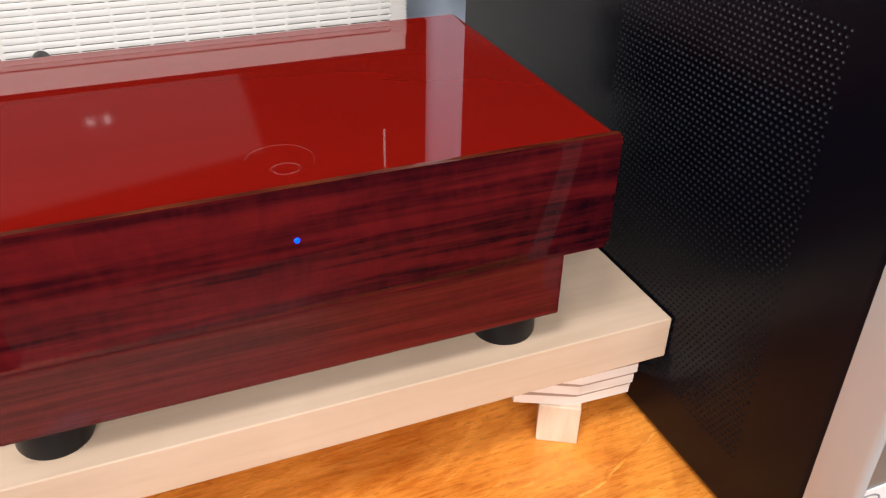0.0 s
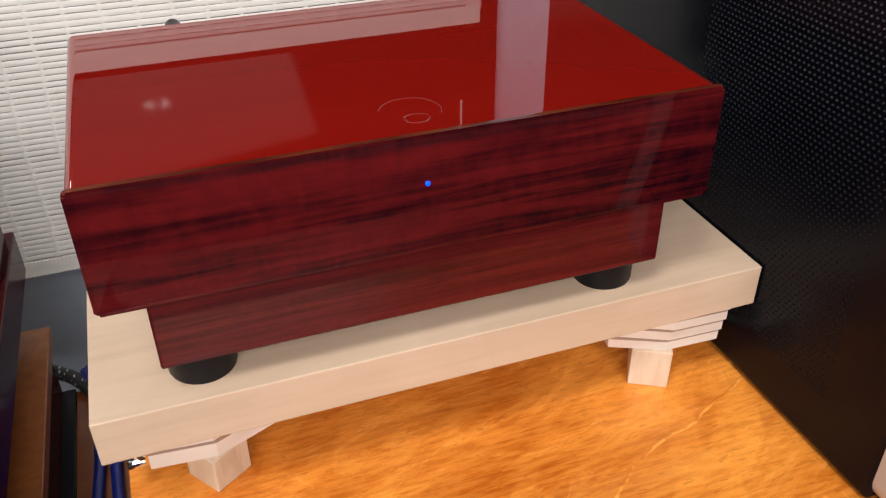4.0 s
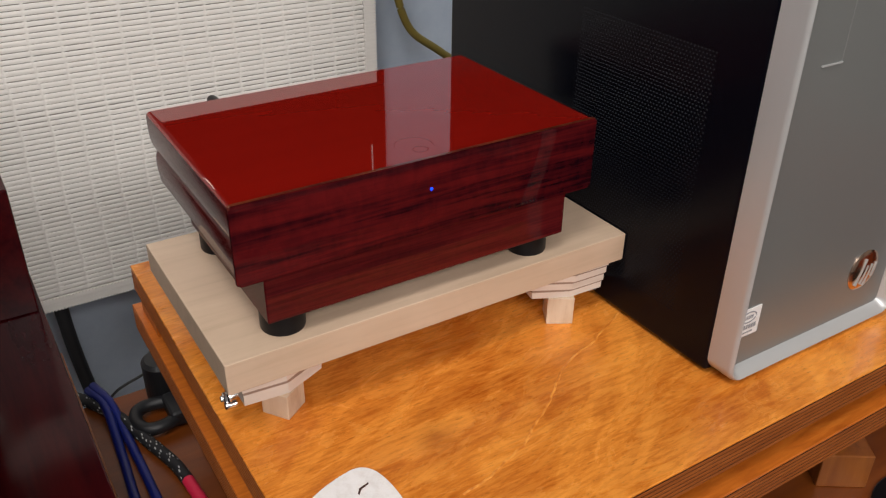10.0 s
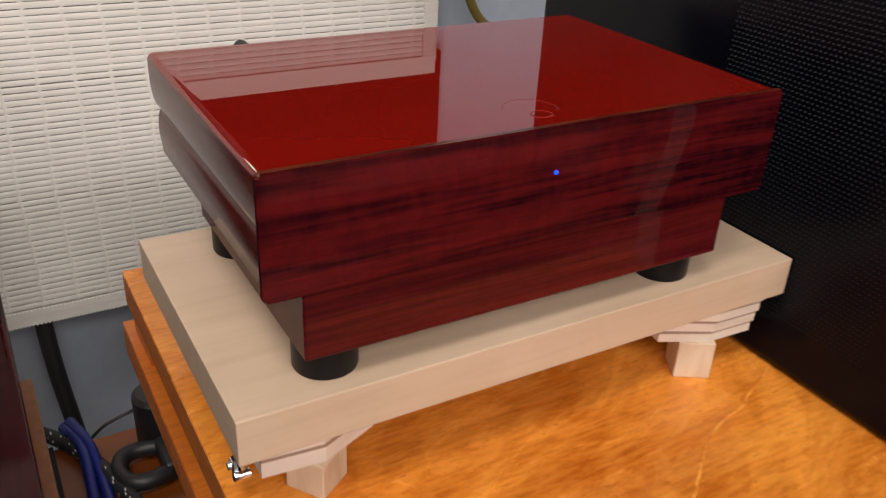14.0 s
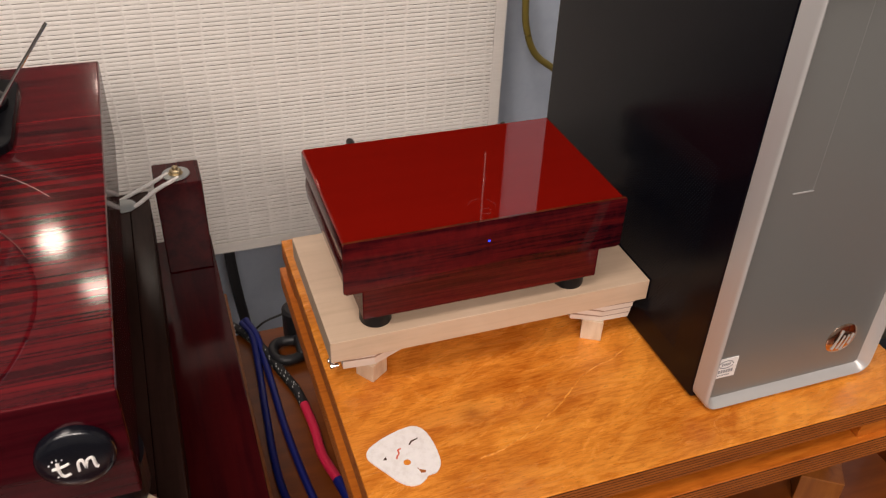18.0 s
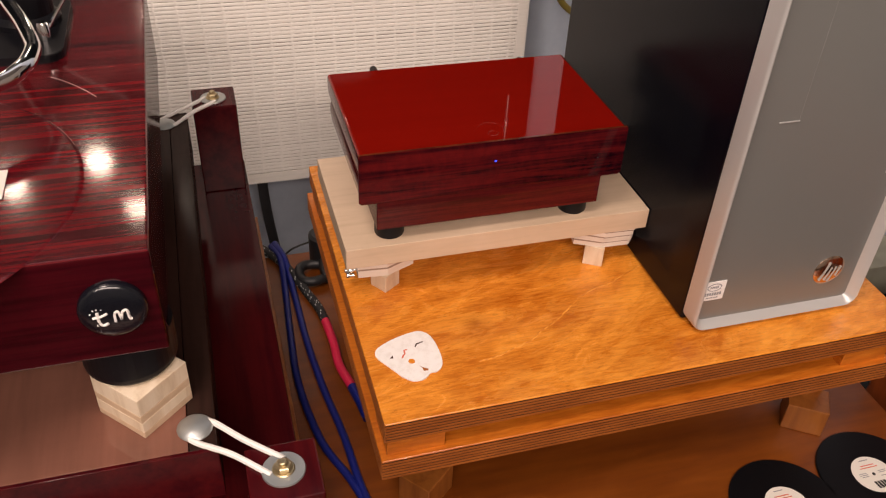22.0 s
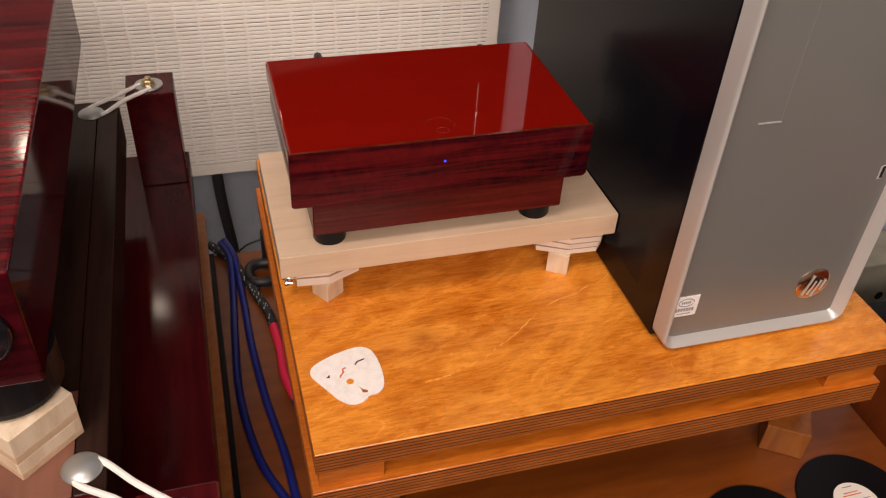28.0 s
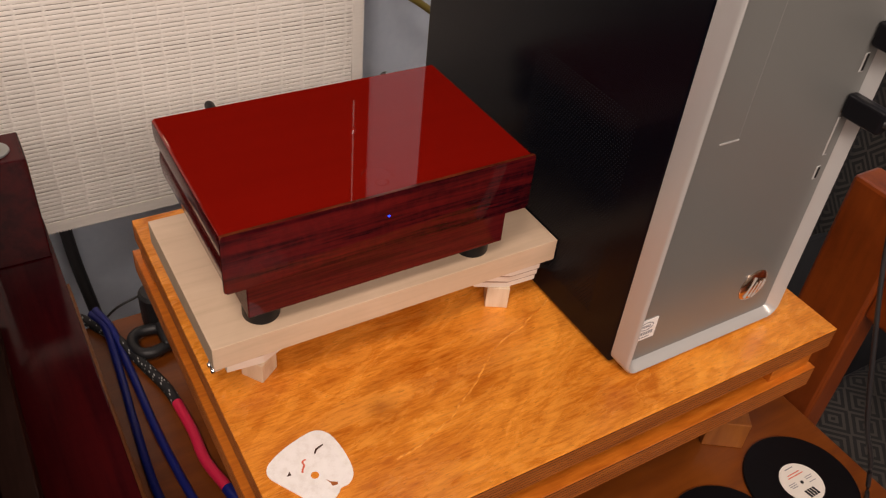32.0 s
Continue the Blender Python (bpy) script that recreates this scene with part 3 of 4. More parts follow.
for lx in (-0.70, 0.46):
    for ly in (-0.28, 0.36):
        part("leg", box(lx, lx + 0.045, ly, ly + 0.045, -0.606, -0.022, 0.002), SHELF, shelf)

# ---- amplifier platform ----
PY = 0.1293
plat = thing("isolation_platform", (0, PY, 0), "pale maple board on plywood corner plates and small feet", "platform")
part("board", box(-0.0022, 0.2632, 0.0, 0.142, 0.0420, 0.0610, 0.0005), MAPLE, plat)


def corner_foot(parent, outline, foot, turn, zl, layers):
    """Layered corner plate under the board and a wooden block foot."""
    low = zl
    unit = (0.0420 - zl) / ((layers + 1) // 2 * 3.0 + layers // 2)
    for i in range(layers):
        d, th = 0.0004 * (layers - 1 - i) + (0.0 if i % 2 == 0 else 0.0004), unit * (3.0 if i % 2 == 0 else 1.0)
        part("ply_plate", prism([(x + (d if x < foot[0] else -d), y + (d if y < foot[1] else -d)) for x, y in outline], low, low + th), PLY_LIGHT if i % 2 == 0 else PLY_DARK, parent)
        low += th
    b = box(-0.0088, 0.0088, -0.0088, 0.0088, 0.0, zl, 0.0006)
    bmesh.ops.transform(b, matrix=pose(*foot, 0, 0, turn), verts=b.verts)
    part("block_foot", b, PINE, parent)


corner_foot(plat, [(0.0090, 0.0170), (0.034, 0.0150), (0.062, 0.029), (0.062, 0.045), (0.034, 0.062), (0.0090, 0.062)], (0.035, 0.0255, 0), 35, 0.0165, 5)
corner_foot(plat, [(0.256, 0.0045), (0.2305, 0.0055), (0.203, 0.021), (0.206, 0.04), (0.23, 0.05), (0.262, 0.05), (0.265, 0.019)], (0.2265, 0.0165, 0), -30, 0.0200, 7)
corner_foot(plat, [(0.0065, 0.137), (0.037, 0.137), (0.061, 0.122), (0.061, 0.11), (0.034, 0.095), (0.0065, 0.095)], (0.035, 0.118, 0), 35, 0.0150, 5)
corner_foot(plat, [(0.256, 0.137), (0.2305, 0.137), (0.203, 0.122), (0.206, 0.11), (0.23, 0.095), (0.262, 0.095)], (0.2265, 0.118, 0), -30, 0.0200, 7)
SCREW = (0.0050, 0.0300, 0.0170)
part("adjusting_screw", lathe([(0.0016, -0.0040), (0.0018, -0.0035), (0.0018, 0.0060)], SCREW, 12, axis="x"), STEEL, plat, "small steel screw", True)
part("screw_washer", lathe([(0.0040, -0.0002), (0.0043, 0.0), (0.0043, 0.0009), (0.0040, 0.0012)], SCREW, 24, axis="x"), CHROME, plat)
part("screw_nut", lathe([(0.0030, -0.0026), (0.0033, -0.0022), (0.0033, -0.0008), (0.0031, -0.0003)], SCREW, 6, axis="x"), CHROME, plat)
part("screw_tip", lathe([(0.0018, -0.0030), (0.0021, -0.0025), (0.0021, 0.0035)], (SCREW[0], SCREW[1] - 0.0035, SCREW[2] - 0.0030), 12, axis="x"), CHROME, plat, "second small chrome screw", True)

# ---- amplifier ----
AZ = 0.0610
amp = thing("amplifier", (0, PY, AZ), "small glossy red lacquered wooden amplifier with zebra-grained front", "amplifier")
part("lower_body", box(0.0238, 0.2125, 0.0035, 0.128, 0.0745 - AZ, 0.1045 - AZ, 0.0008), RED_LOWER, amp, "dark red zebra-grained lower case")
MX = 0.1180


def both(side):
    """Left half of a moulding profile, mirrored to a closed outline."""
    return [(MX - w, zz - AZ) for w, zz in side] + [(MX + w, zz - AZ) for w, zz in reversed(side)]


def arc(cx, cz, rx, rz, a0, a1, n):
    return [(cx + rx * math.cos(radians(a0 + (a1 - a0) * i / n)), cz + rz * math.sin(radians(a0 + (a1 - a0) * i / n))) for i in range(n + 1)]


base_side = [(0.1060, 0.1043), (0.1063, 0.1046)] + arc(0.1048, 0.1150, 0.0024, 0.0094, -40, 86, 9)
bs = part("lid_base", prism(both(base_side), 0, 0.1323), RED_SIDE, amp, "lower half of the lid", True)
bs.matrix_basis = pose(0, 0.1335, 0, 90)
lid_side = arc(0.1056, 0.1375, 0.0026, 0.0130, -86, 0, 10) + arc(0.1052, 0.1438, 0.0030, 0.0030, 8, 90, 7) + [(0.1045, 0.1468), (0.1000, 0.1468)]
lid = part("lid", prism(both(lid_side), 0, 0.1350), [RED_TOP, RED_SIDE], amp, "plain red high-gloss lacquered lid", True)
lid.matrix_basis = pose(0, 0.1362, 0, 90)
for p in lid.data.polygons:
    p.material_index = 0 if p.normal.y > 0.25 else 1
bm = prism(rounded(0.0092, 0.2268, 0.1035 - AZ, 0.1471 - AZ, 0.0016), 0.0, 0.0022)
front_edges = [e for e in bm.edges if all(vt.co.z > 0.002 for vt in e.verts)]
bmesh.ops.bevel(bm, geom=front_edges, offset=0.0013, segments=5, affect="EDGES", profile=0.5)
panel = part("front_panel", bm, [RED_FRONT, EDGE_SHEEN], amp, "dark red zebra-grained front panel with rounded edges", True)
panel.matrix_basis = pose(0, 0.0012, 0, 90)
for p in panel.data.polygons:
    p.material_index = 1 if p.normal.y > 0.45 else 0
swirl = [(0.1078, 0.0215), (0.1105, 0.0258), (0.1165, 0.0285), (0.1240, 0.0266), (0.1278, 0.0195), (0.1266, 0.0130)]
part("raised_swirl", tube([(x, y, 0.1468 - AZ) for x, y in swirl], 0.00030, 8, 8, flat=0.15), RED_TOP, amp, "faint raised arc in the lacquer", True)
part("raised_ring", tube([(0.1178 + 0.0042 * math.cos(a), 0.0118 + 0.0036 * math.sin(a), 0.1468 - AZ) for a in [2 * math.pi * i / 16 for i in range(17)]], 0.00036, 3, 8, flat=0.2), RED_TOP, amp, "faint raised ring in the lacquer", True)
for fx in (0.0372, 0.198):
    for fy in (0.0195, 0.117):
        part("foot", lathe([(0.0118, 0.0), (0.0122, 0.001), (0.0122, 0.0128), (0.0115, 0.0135)], (fx, fy, 0.0), 36), BLACK_RUBBER, amp, smooth=True)
part("power_led", lathe([(0.0009, -0.0012), (0.0009, -0.0015), (0.0005, -0.0019)], (0.1167, 0, 0.1297 - AZ), 12, axis="y"), LED, amp, "small glowing blue indicator lamp", True)
part("rear_knob", lathe([(0.0034, 0.134), (0.0034, 0.146), (0.0028, 0.148)], (0.052, 0, 0.1428 - AZ), 20, axis="y"), BLACK_RUBBER, amp, smooth=True)
part("rear_socket", lathe([(0.0042, 0.134), (0.0042, 0.144), (0.0035, 0.145)], (0.187, 0, 0.1400 - AZ), 20, axis="y"), BLACK_RUBBER, amp, smooth=True)
part("socket_ring", lathe([(0.0046, 0.139), (0.0050, 0.1395), (0.0050, 0.1412), (0.0046, 0.1417)], (0.187, 0, 0.1400 - AZ), 20, axis="y"), STEEL, amp, "steel lock ring on the rear socket", True)

# ---- computer tower ----
tower = thing("computer_tower", (0, 0, 0.003), "silver and black desktop computer tower on the stand", "computer")
WX0, WX1, WZ1, WY0, WY1 = 0.264, 0.4225, 0.334, 0.0445, 0.342
part("case", box(WX0, WX1, WY0 + 0.006, WY1, 0.0, WZ1, 0.002), BLACK_STEEL, tower, "black painted steel case")
part("face", prism(rounded(WX0 + 0.006, WX1 - 0.006, 0.005, WZ1 - 0.006, 0.008), 0, 0.004), SILVER_FACE, tower, "flat silver front face").matrix_basis = pose(0, WY0 - 0.0005, 0, 90)


def frame_ring(profile, r0):
    """Closed frame round the face: profile of (inset, y)."""
    bm = bmesh.new()
    rings = []
    for inset, y in profile:
        pts = rounded(WX0 + inset, WX1 - inset, inset * 0.8, WZ1 - inset, max(r0 - inset, 0.003), 8)
        rings.append([bm.verts.new((x, y, zz)) for x, zz in pts])
    n = len(rings[0])
    for a, b in zip(rings, rings[1:]):
        for i in range(n):
            bm.faces.new((a[i], a[(i + 1) % n], b[(i + 1) % n], b[i]))
    return bm


part("bezel", frame_ring([(0.0, 0.0505), (0.0, 0.0355), (0.0005, 0.0335), (0.0017, 0.0325), (0.0028, 0.033), (0.0080, 0.0395), (0.0086, 0.0408)], 0.012), SILVER, tower, "bright silver rounded front frame", True)


FY = 0.0398
part("drive_outline", box(0.2915, 0.3080, FY - 0.0005, FY + 0.001, 0.1877, 0.1885), SILVER, tower, "thin bright lower lip of the disc drive")
part("drive_outline", box(0.3076, 0.3079, 0.03985, FY + 0.001, 0.1887, 0.325), SILVER_LINE, tower, "faint edge of the disc drive")
st = part("sticker", box(0.2690, 0.2890, FY - 0.0005, FY + 0.0005, 0.0275, 0.0465), PAPER, tower, "small white processor sticker with grey print")
bars = bmesh.new()
for z0, z1, x0, x1 in ((0.0325, 0.0355, 0.2712, 0.2868), (0.0296, 0.0306, 0.2735, 0.2845)):
    n = 7
    for i in range(n):
        xa = x0 + (x1 - x0) * i / n
        box(xa, xa + (x1 - x0) / n * 0.68, FY - 0.0007, FY - 0.0004, z0, z1, bm=bars)
part("print_bar", bars, INK, st)
part("oval_print", tube([(0.2790 + 0.0062 * math.cos(a), FY - 0.0005, 0.0408 + 0.0036 * math.sin(a)) for a in [2 * math.pi * i / 20 for i in range(20)]], 0.0004, 3, 6), INK, st)
bars = bmesh.new()
for i in range(5):
    box(0.2752 + i * 0.0016, 0.2762 + i * 0.0016, FY - 0.0007, FY - 0.0004, 0.0396, 0.0420, bm=bars)
part("print_bar", bars, INK, st)
lg = part("round_badge", lathe([(0.0145, 0.0012), (0.0145, -0.0002), (0.0138, -0.0007), (0.0115, -0.0015), (0.0085, -0.0021), (0.0050, -0.0025), (0.0008, -0.0027)], (0.3868, FY - 0.0002, 0.0390), 44, axis="y"), COPPER, tower, "round domed mirror-bright maker's badge", True)
for dx, z0, z1 in ((-0.0062, -0.0085, 0.0105), (-0.0016, -0.0085, 0.0050), (0.0026, -0.0105, 0.0050), (0.0070, -0.0050, 0.0050)):
    b = box(-0.0007, 0.0007, FY - 0.0031, FY - 0.0012, z0, z1)
    bmesh.ops.transform(b, matrix=Matrix.Translation((0.3868 + dx, 0, 0.0390)) @ Matrix.Rotation(radians(17), 4, "Y"), verts=b.verts)
    part("badge_stroke", b, SILVER, lg, "slanted silver bar")
for zz, hh in ((0.1375, 0.0055), (0.167, 0.0150), (0.222, 0.0068)):
    p = part("port", box(0.4035, 0.4075, FY - 0.0004, FY + 0.002, zz - hh, zz + hh, 0.0005), SILVER, tower, "front port with a bright rim")
    part("port_opening", box(0.4045, 0.4068, FY - 0.0006, FY + 0.0005, zz - hh + 0.0012, zz + hh - 0.0004), HOLE if hh < 0.01 else SILVER_FACE, p)
for zz in (0.196, 0.246):
    pl = thing("cable_plug", (0.4055, FY, zz), "black plug in the front port of the computer with its lead", "plug", "front plugs")
    part("shell", box(-0.0045, 0.0045, -0.030, -0.0005, -0.0085, 0.0085, 0.0025, 3), BLACK_RUBBER, pl)
    part("lead", tube([(0, -0.029, 0), (0.006, -0.040, 0.001), (0.020, -0.050, -0.004), (0.06, -0.055, -0.04), (0.12, -0.06, -0.12), (0.17, -0.09, -0.28)], 0.0030, 8, 10), BLACK_CABLE, pl, smooth=True)

# perforated vent field on the side
HP = 0.0026
rim, rin = 0.00068, 0.00040
verts_, faces_, midx = [], [], []
row = 0
zz = 0.026
while zz < 0.189:
    yy = 0.083 + (HP / 2 if row % 2 else 0)
    while yy < 0.192:
        i0 = len(verts_)
        for rr, xx in ((rim, 0.0), (rim - 0.0001, -0.00022), (rin, -0.00002)):
            for q in range(6):
                a = math.pi * q / 3
                verts_.append((WX0 + xx - 0.00005, yy + rr * math.cos(a), zz + rr * math.sin(a)))
        for q in (3, 4, 5):
            q2 = (q + 1) % 6
            faces_.append((i0 + q, i0 + q2, i0 + 6 + q2, i0 + 6 + q))
            midx.append(0)
            faces_.append((i0 + 6 + q, i0 + 6 + q2, i0 + 12 + q2, i0 + 12 + q))
            midx.append(0)
        faces_.append(tuple(i0 + 12 + q for q in range(6)))
        midx.append(1)
        yy += HP
    zz += HP * 0.866
    row += 1
me = bpy.data.meshes.new("perforation")
me.from_pydata(verts_, [], faces_)
me.materials.append(PUNCHED)
me.materials.append(HOLE)
for p, mi in zip(me.polygons, midx):
    p.material_index = mi
pf = new("perforation", me)
pf.parent = tower
tagged(pf, "field of small punched vent holes", kind="stuff")

# ---- paper template on the stand ----
card = thing("paper_template", (0.0342, 0.0629, 0.0), "white rounded paper template with holes lying on the stand", "template")
OUT = [(0.003, 0.0252), (0.0135, 0.0262), (0.0205, 0.0205), (0.0235, 0.009), (0.0240, -0.005), (0.0222, -0.015), (0.0170, -0.0205), (0.0110, -0.0212), (0.0085, -0.0238),
       (0.003, -0.0268), (-0.004, -0.0262), (-0.0105, -0.0205), (-0.0165, -0.011), (-0.0230, -0.0005), (-0.0258, 0.0050), (-0.0256, 0.0102), (-0.0215, 0.0152), (-0.010, 0.0212), (0.003, 0.0252)]
ol = spline([(x, y, 0) for x, y in OUT], 5)[:-1]
part("sheet", prism([(p.x, p.y) for p in ol], 0.0003, 0.0013, 0.0002), PAPER, card)
SLOT = 0.0014
part("round_hole", lathe([(0.0026, 0.0012), (0.0026, SLOT)], (0.0, -0.006, 0), 24), TABLE, card, "round hole showing the wood")
part("slit", prism([(0.0065, 0.0085), (0.0088, 0.0112), (0.0138, 0.0128), (0.0142, 0.0140), (0.0082, 0.0125), (0.0060, 0.0095)], 0.0012, SLOT), EDGE_B, card, "narrow dark slit")
part("slit", prism([(0.0048, -0.0118), (0.0068, -0.0145), (0.0106, -0.0168), (0.0100, -0.0185), (0.0066, -0.0180), (0.0062, -0.0150)], 0.0012, SLOT), EDGE_A, card, "narrow dark slit")
part("slit", prism([(-0.0160, 0.0008), (-0.0130, 0.0035), (-0.0132, 0.0002)], 0.0012, SLOT), EDGE_B, card, "narrow dark slit")
part("red_mark", tube([(-0.0005, 0.0075, 0.0014), (-0.0030, 0.0068, 0.0014), (-0.0032, 0.0035, 0.0014), (-0.0050, 0.0015, 0.0014), (-0.0062, -0.0010, 0.0014)], 0.0006, 5, 6, flat=0.3), RED_INK, card)

# ---- turntable stand: outer base, hung platform ----
base_fr = thing("hanging_stand_base", (0, 0, SHZ), "dark red lacquered base of a hanging turntable stand", "stand")
BT = -0.021 - SHZ
part("base_plate", box(-0.72, -0.0622, -0.125, 0.42, BT - 0.03, BT, 0.001), RED_DARK, base_fr)
part("base_riser", box(-0.70, -0.084, -0.10, 0.40, -0.085 - SHZ, BT - 0.03, 0.001), RED_DARK, base_fr)
part("base_foot", box(-0.70, -0.0610, -0.20, 0.40, 0.0042, -0.0952 - SHZ, 0.001), RED_DARK, base_fr)
# added black strip: gives the shadowed gap between board edge and shelf
part("base_gap_shade", box(-0.70, -0.0525, -0.20, 0.40, 0.0, 0.004, 0.0005), BLACK_RUBBER, base_fr, "black strip standing in for the shaded gap beside the base")
part("side_panel", box(-0.0820, -0.0558, -0.20, 0.4015, -0.095 - SHZ, -0.085 - SHZ, 0.0008), PINE_DARK, base_fr, "orange plywood board edge beside the base")
for px, py in ((-0.1065, 0.3635), (-0.098, -0.103), (-0.70, 0.3635), (-0.70, -0.103)):
    part("post", box(px, px + 0.0415, py, py + 0.0415, BT, 0.075 - SHZ, 0.0012), RED_DARK, base_fr)

hung = thing("hung_platform", (0, 0, 0.045), "brown glossy platform hung from posts by white silicone bands", "platform")
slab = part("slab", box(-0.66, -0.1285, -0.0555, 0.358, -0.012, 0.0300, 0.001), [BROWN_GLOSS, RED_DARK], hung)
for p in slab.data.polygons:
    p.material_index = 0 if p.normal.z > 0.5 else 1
# thin sheet in the rail's brown stands in for shade beneath the plinth
part("side_rail", box(-0.172, -0.1285, 0.018, 0.356, 0.0300, 0.0308, 0.0003), RAIL_BROWN, hung, "thin dark sheet painting in the shade under the turntable")
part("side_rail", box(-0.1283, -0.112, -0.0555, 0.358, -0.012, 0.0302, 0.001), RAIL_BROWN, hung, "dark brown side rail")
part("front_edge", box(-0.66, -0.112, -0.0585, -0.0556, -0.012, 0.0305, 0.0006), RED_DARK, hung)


def band_set(disc, nut):
    d, q = Vector(disc), Vector(nut)
    dd = thing("hanger_disc", d, "domed zinc disc holding a silicone band", "fitting", "band fittings")
    part("dome", lathe([(0.0103, 0.0), (0.0106, 0.0008), (0.0100, 0.0016), (0.0080, 0.0030), (0.0045, 0.0042), (0.001, 0.0046)], (0, 0, 0), 32), ZINC, dd, smooth=True)
    nn = thing("hanger_nut", q, "zinc washer with a brass nut on the post", "fitting", "band fittings")
    part("washer", lathe([(0.0122, 0.0), (0.0126, 0.0004), (0.0122, 0.0014)], (0, 0, 0), 36), ZINC, nn)
    part("nut_flange", lathe([(0.0064, 0.0014), (0.0066, 0.0018), (0.0060, 0.0024)], (0, 0, 0), 28), BRASS, nn)
    part("nut", lathe([(0.0050, 0.0022), (0.0052, 0.0026), (0.0052, 0.0052), (0.0045, 0.0058)], (0, 0, 0), 6), BRASS, nn)
    part("stud", lathe([(0.0026, 0.0056), (0.0026, 0.0080), (0.0020, 0.0085)], (0, 0, 0), 16), BRASS, nn)
    way = (q - d).normalized()
    side = way.cross(Vector((0, 0, 1))).normalized()
    bd = thing("silicone_band", (d + q) / 2, "white silicone rubber band between disc and nut", "band", "band fittings")
    loop = bmesh.new()
    for s in (-1, 1):
        tube([d - way * 0.006 + side * s * 0.004 + Vector((0, 0, 0.0008)), d + way * 0.006 + side * s * 0.0085 + Vector((0, 0, 0.0005)), (d + q) / 2 + side * s * 0.006 + Vector((0, 0, 0.0015)), q - way * 0.004 + side * s * 0.0065 + Vector((0, 0, 0.0005))], 0.0019, 8, 8, loop)
    bmesh.ops.translate(loop, vec=-bd.location, verts=loop.verts)
    part("band", loop, WHITE_RUBBER, bd, smooth=True)


band_set((-0.1241, -0.0387, 0.0752), (-0.0772, -0.0819, 0.0752))
band_set((-0.1332, 0.337, 0.0752), (-0.0863, 0.381, 0.0752))

# ---- turntable on wooden blocks ----
for bx, by, tn in ((-0.1512, -0.0125, 43), (-0.205, 0.29, 45), (-0.55, -0.0105, 45)):
    bk = thing("laminated_block", (bx, by, 0.075), "pale laminated wooden block under the turntable foot", "block", "turntable blocks")
    for z0, z1, mt in ((0.0, 0.0045, MAPLE_END), (0.0045, 0.0125, PINE), (0.0125, 0.0180, MAPLE_END), (0.0180, 0.0312, PINE)):
        b = box(-0.0192, 0.0192, -0.0192, 0.0192, z0, z1, 0.0003, 1)
        bmesh.ops.transform(b, matrix=pose(0, 0, 0, 0, 0, tn), verts=b.verts)
        part("layer", b, mt, bk)
TTZ = 0.1062
tt = thing("turntable", (0, 0, TTZ), "red zebra-grained lacquered turntable on laminated wooden blocks", "turntable")
plinth = part("plinth", box(-0.60, -0.1295, -0.030, 0.348, 0.134 - TTZ, 0.2035 - TTZ, 0.0015, 3), [RED_PLINTH, PLINTH_SHADED], tt)
# top keeps the full veneer, upright faces take the painted shade
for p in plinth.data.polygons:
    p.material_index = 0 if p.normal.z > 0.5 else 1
for bx, by in ((-0.1545, -0.001), (-0.205, 0.29), (-0.55, -0.004)):
    part("foot", lathe([(0.0245, 0.0), (0.0268, 0.003), (0.0272, 0.006), (0.0272, 0.134 - TTZ)], (bx, by, 0.0), 40), BLACK_RUBBER, tt)
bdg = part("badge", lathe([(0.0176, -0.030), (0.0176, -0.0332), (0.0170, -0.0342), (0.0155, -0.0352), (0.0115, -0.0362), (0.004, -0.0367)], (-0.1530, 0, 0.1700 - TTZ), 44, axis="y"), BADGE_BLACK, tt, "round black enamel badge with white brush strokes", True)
strokes = (((-0.0085, 0.0045), (-0.0085, -0.002), (-0.0068, -0.0055), (-0.0035, -0.0045)), ((-0.0115, 0.0005), (-0.007, 0.0012), (-0.003, 0.003)), ((0.0005, -0.004), (0.0008, 0.0015), (0.0028, 0.0035), (0.004, -0.0025)), ((0.004, -0.0025), (0.0052, 0.0025), (0.0078, 0.0035), (0.0085, -0.0025), (0.0098, -0.0035)))
for pts in strokes:
    part("brush_stroke", tube([(-0.1528 + x * 0.9, -0.0364, 0.1685 - TTZ + z * 0.9) for x, z in pts], 0.00088, 6, 6), WHITE_RUBBER, bdg)
dots = ((-0.0105, 0.0060), (-0.0085, 0.0066), (-0.006, 0.0062), (-0.0125, 0.0035), (-0.0098, -0.0055))
for x, z in dots:
    part("paint_dot", lathe([(0.0005, -0.0360), (0.0004, -0.0366)], (-0.1528 + x * 0.9, 0, 0.1685 - TTZ + z * 0.9), 8, axis="y"), PAPER, bdg)
part("platter", lathe([(0.128, 0.0), (0.1275, 0.0003), (0.126, 0.0006)], (-0.292, 0.045, 0.2035 - TTZ), 80), RED_PLINTH, tt, "round red lacquered platter")
part("paper_slip", box(-0.272, -0.205, 0.032, 0.062, 0.2048 - TTZ, 0.2052 - TTZ), LABEL, tt, "pale paper slip on the platter")
arm = part("tonearm_base", lathe([(0.024, 0.0), (0.024, 0.010), (0.020, 0.014), (0.020, 0.030), (0.014, 0.034)], (-0.212, 0.270, 0.2035 - TTZ), 40), BLACK_RUBBER, tt, "black tonearm base")
part("base_plate", prism(rounded(-0.240, -0.184, 0.205, 0.315, 0.012), 0.2035 - TTZ, 0.2095 - TTZ, 0.001), BLACK_RUBBER, tt)
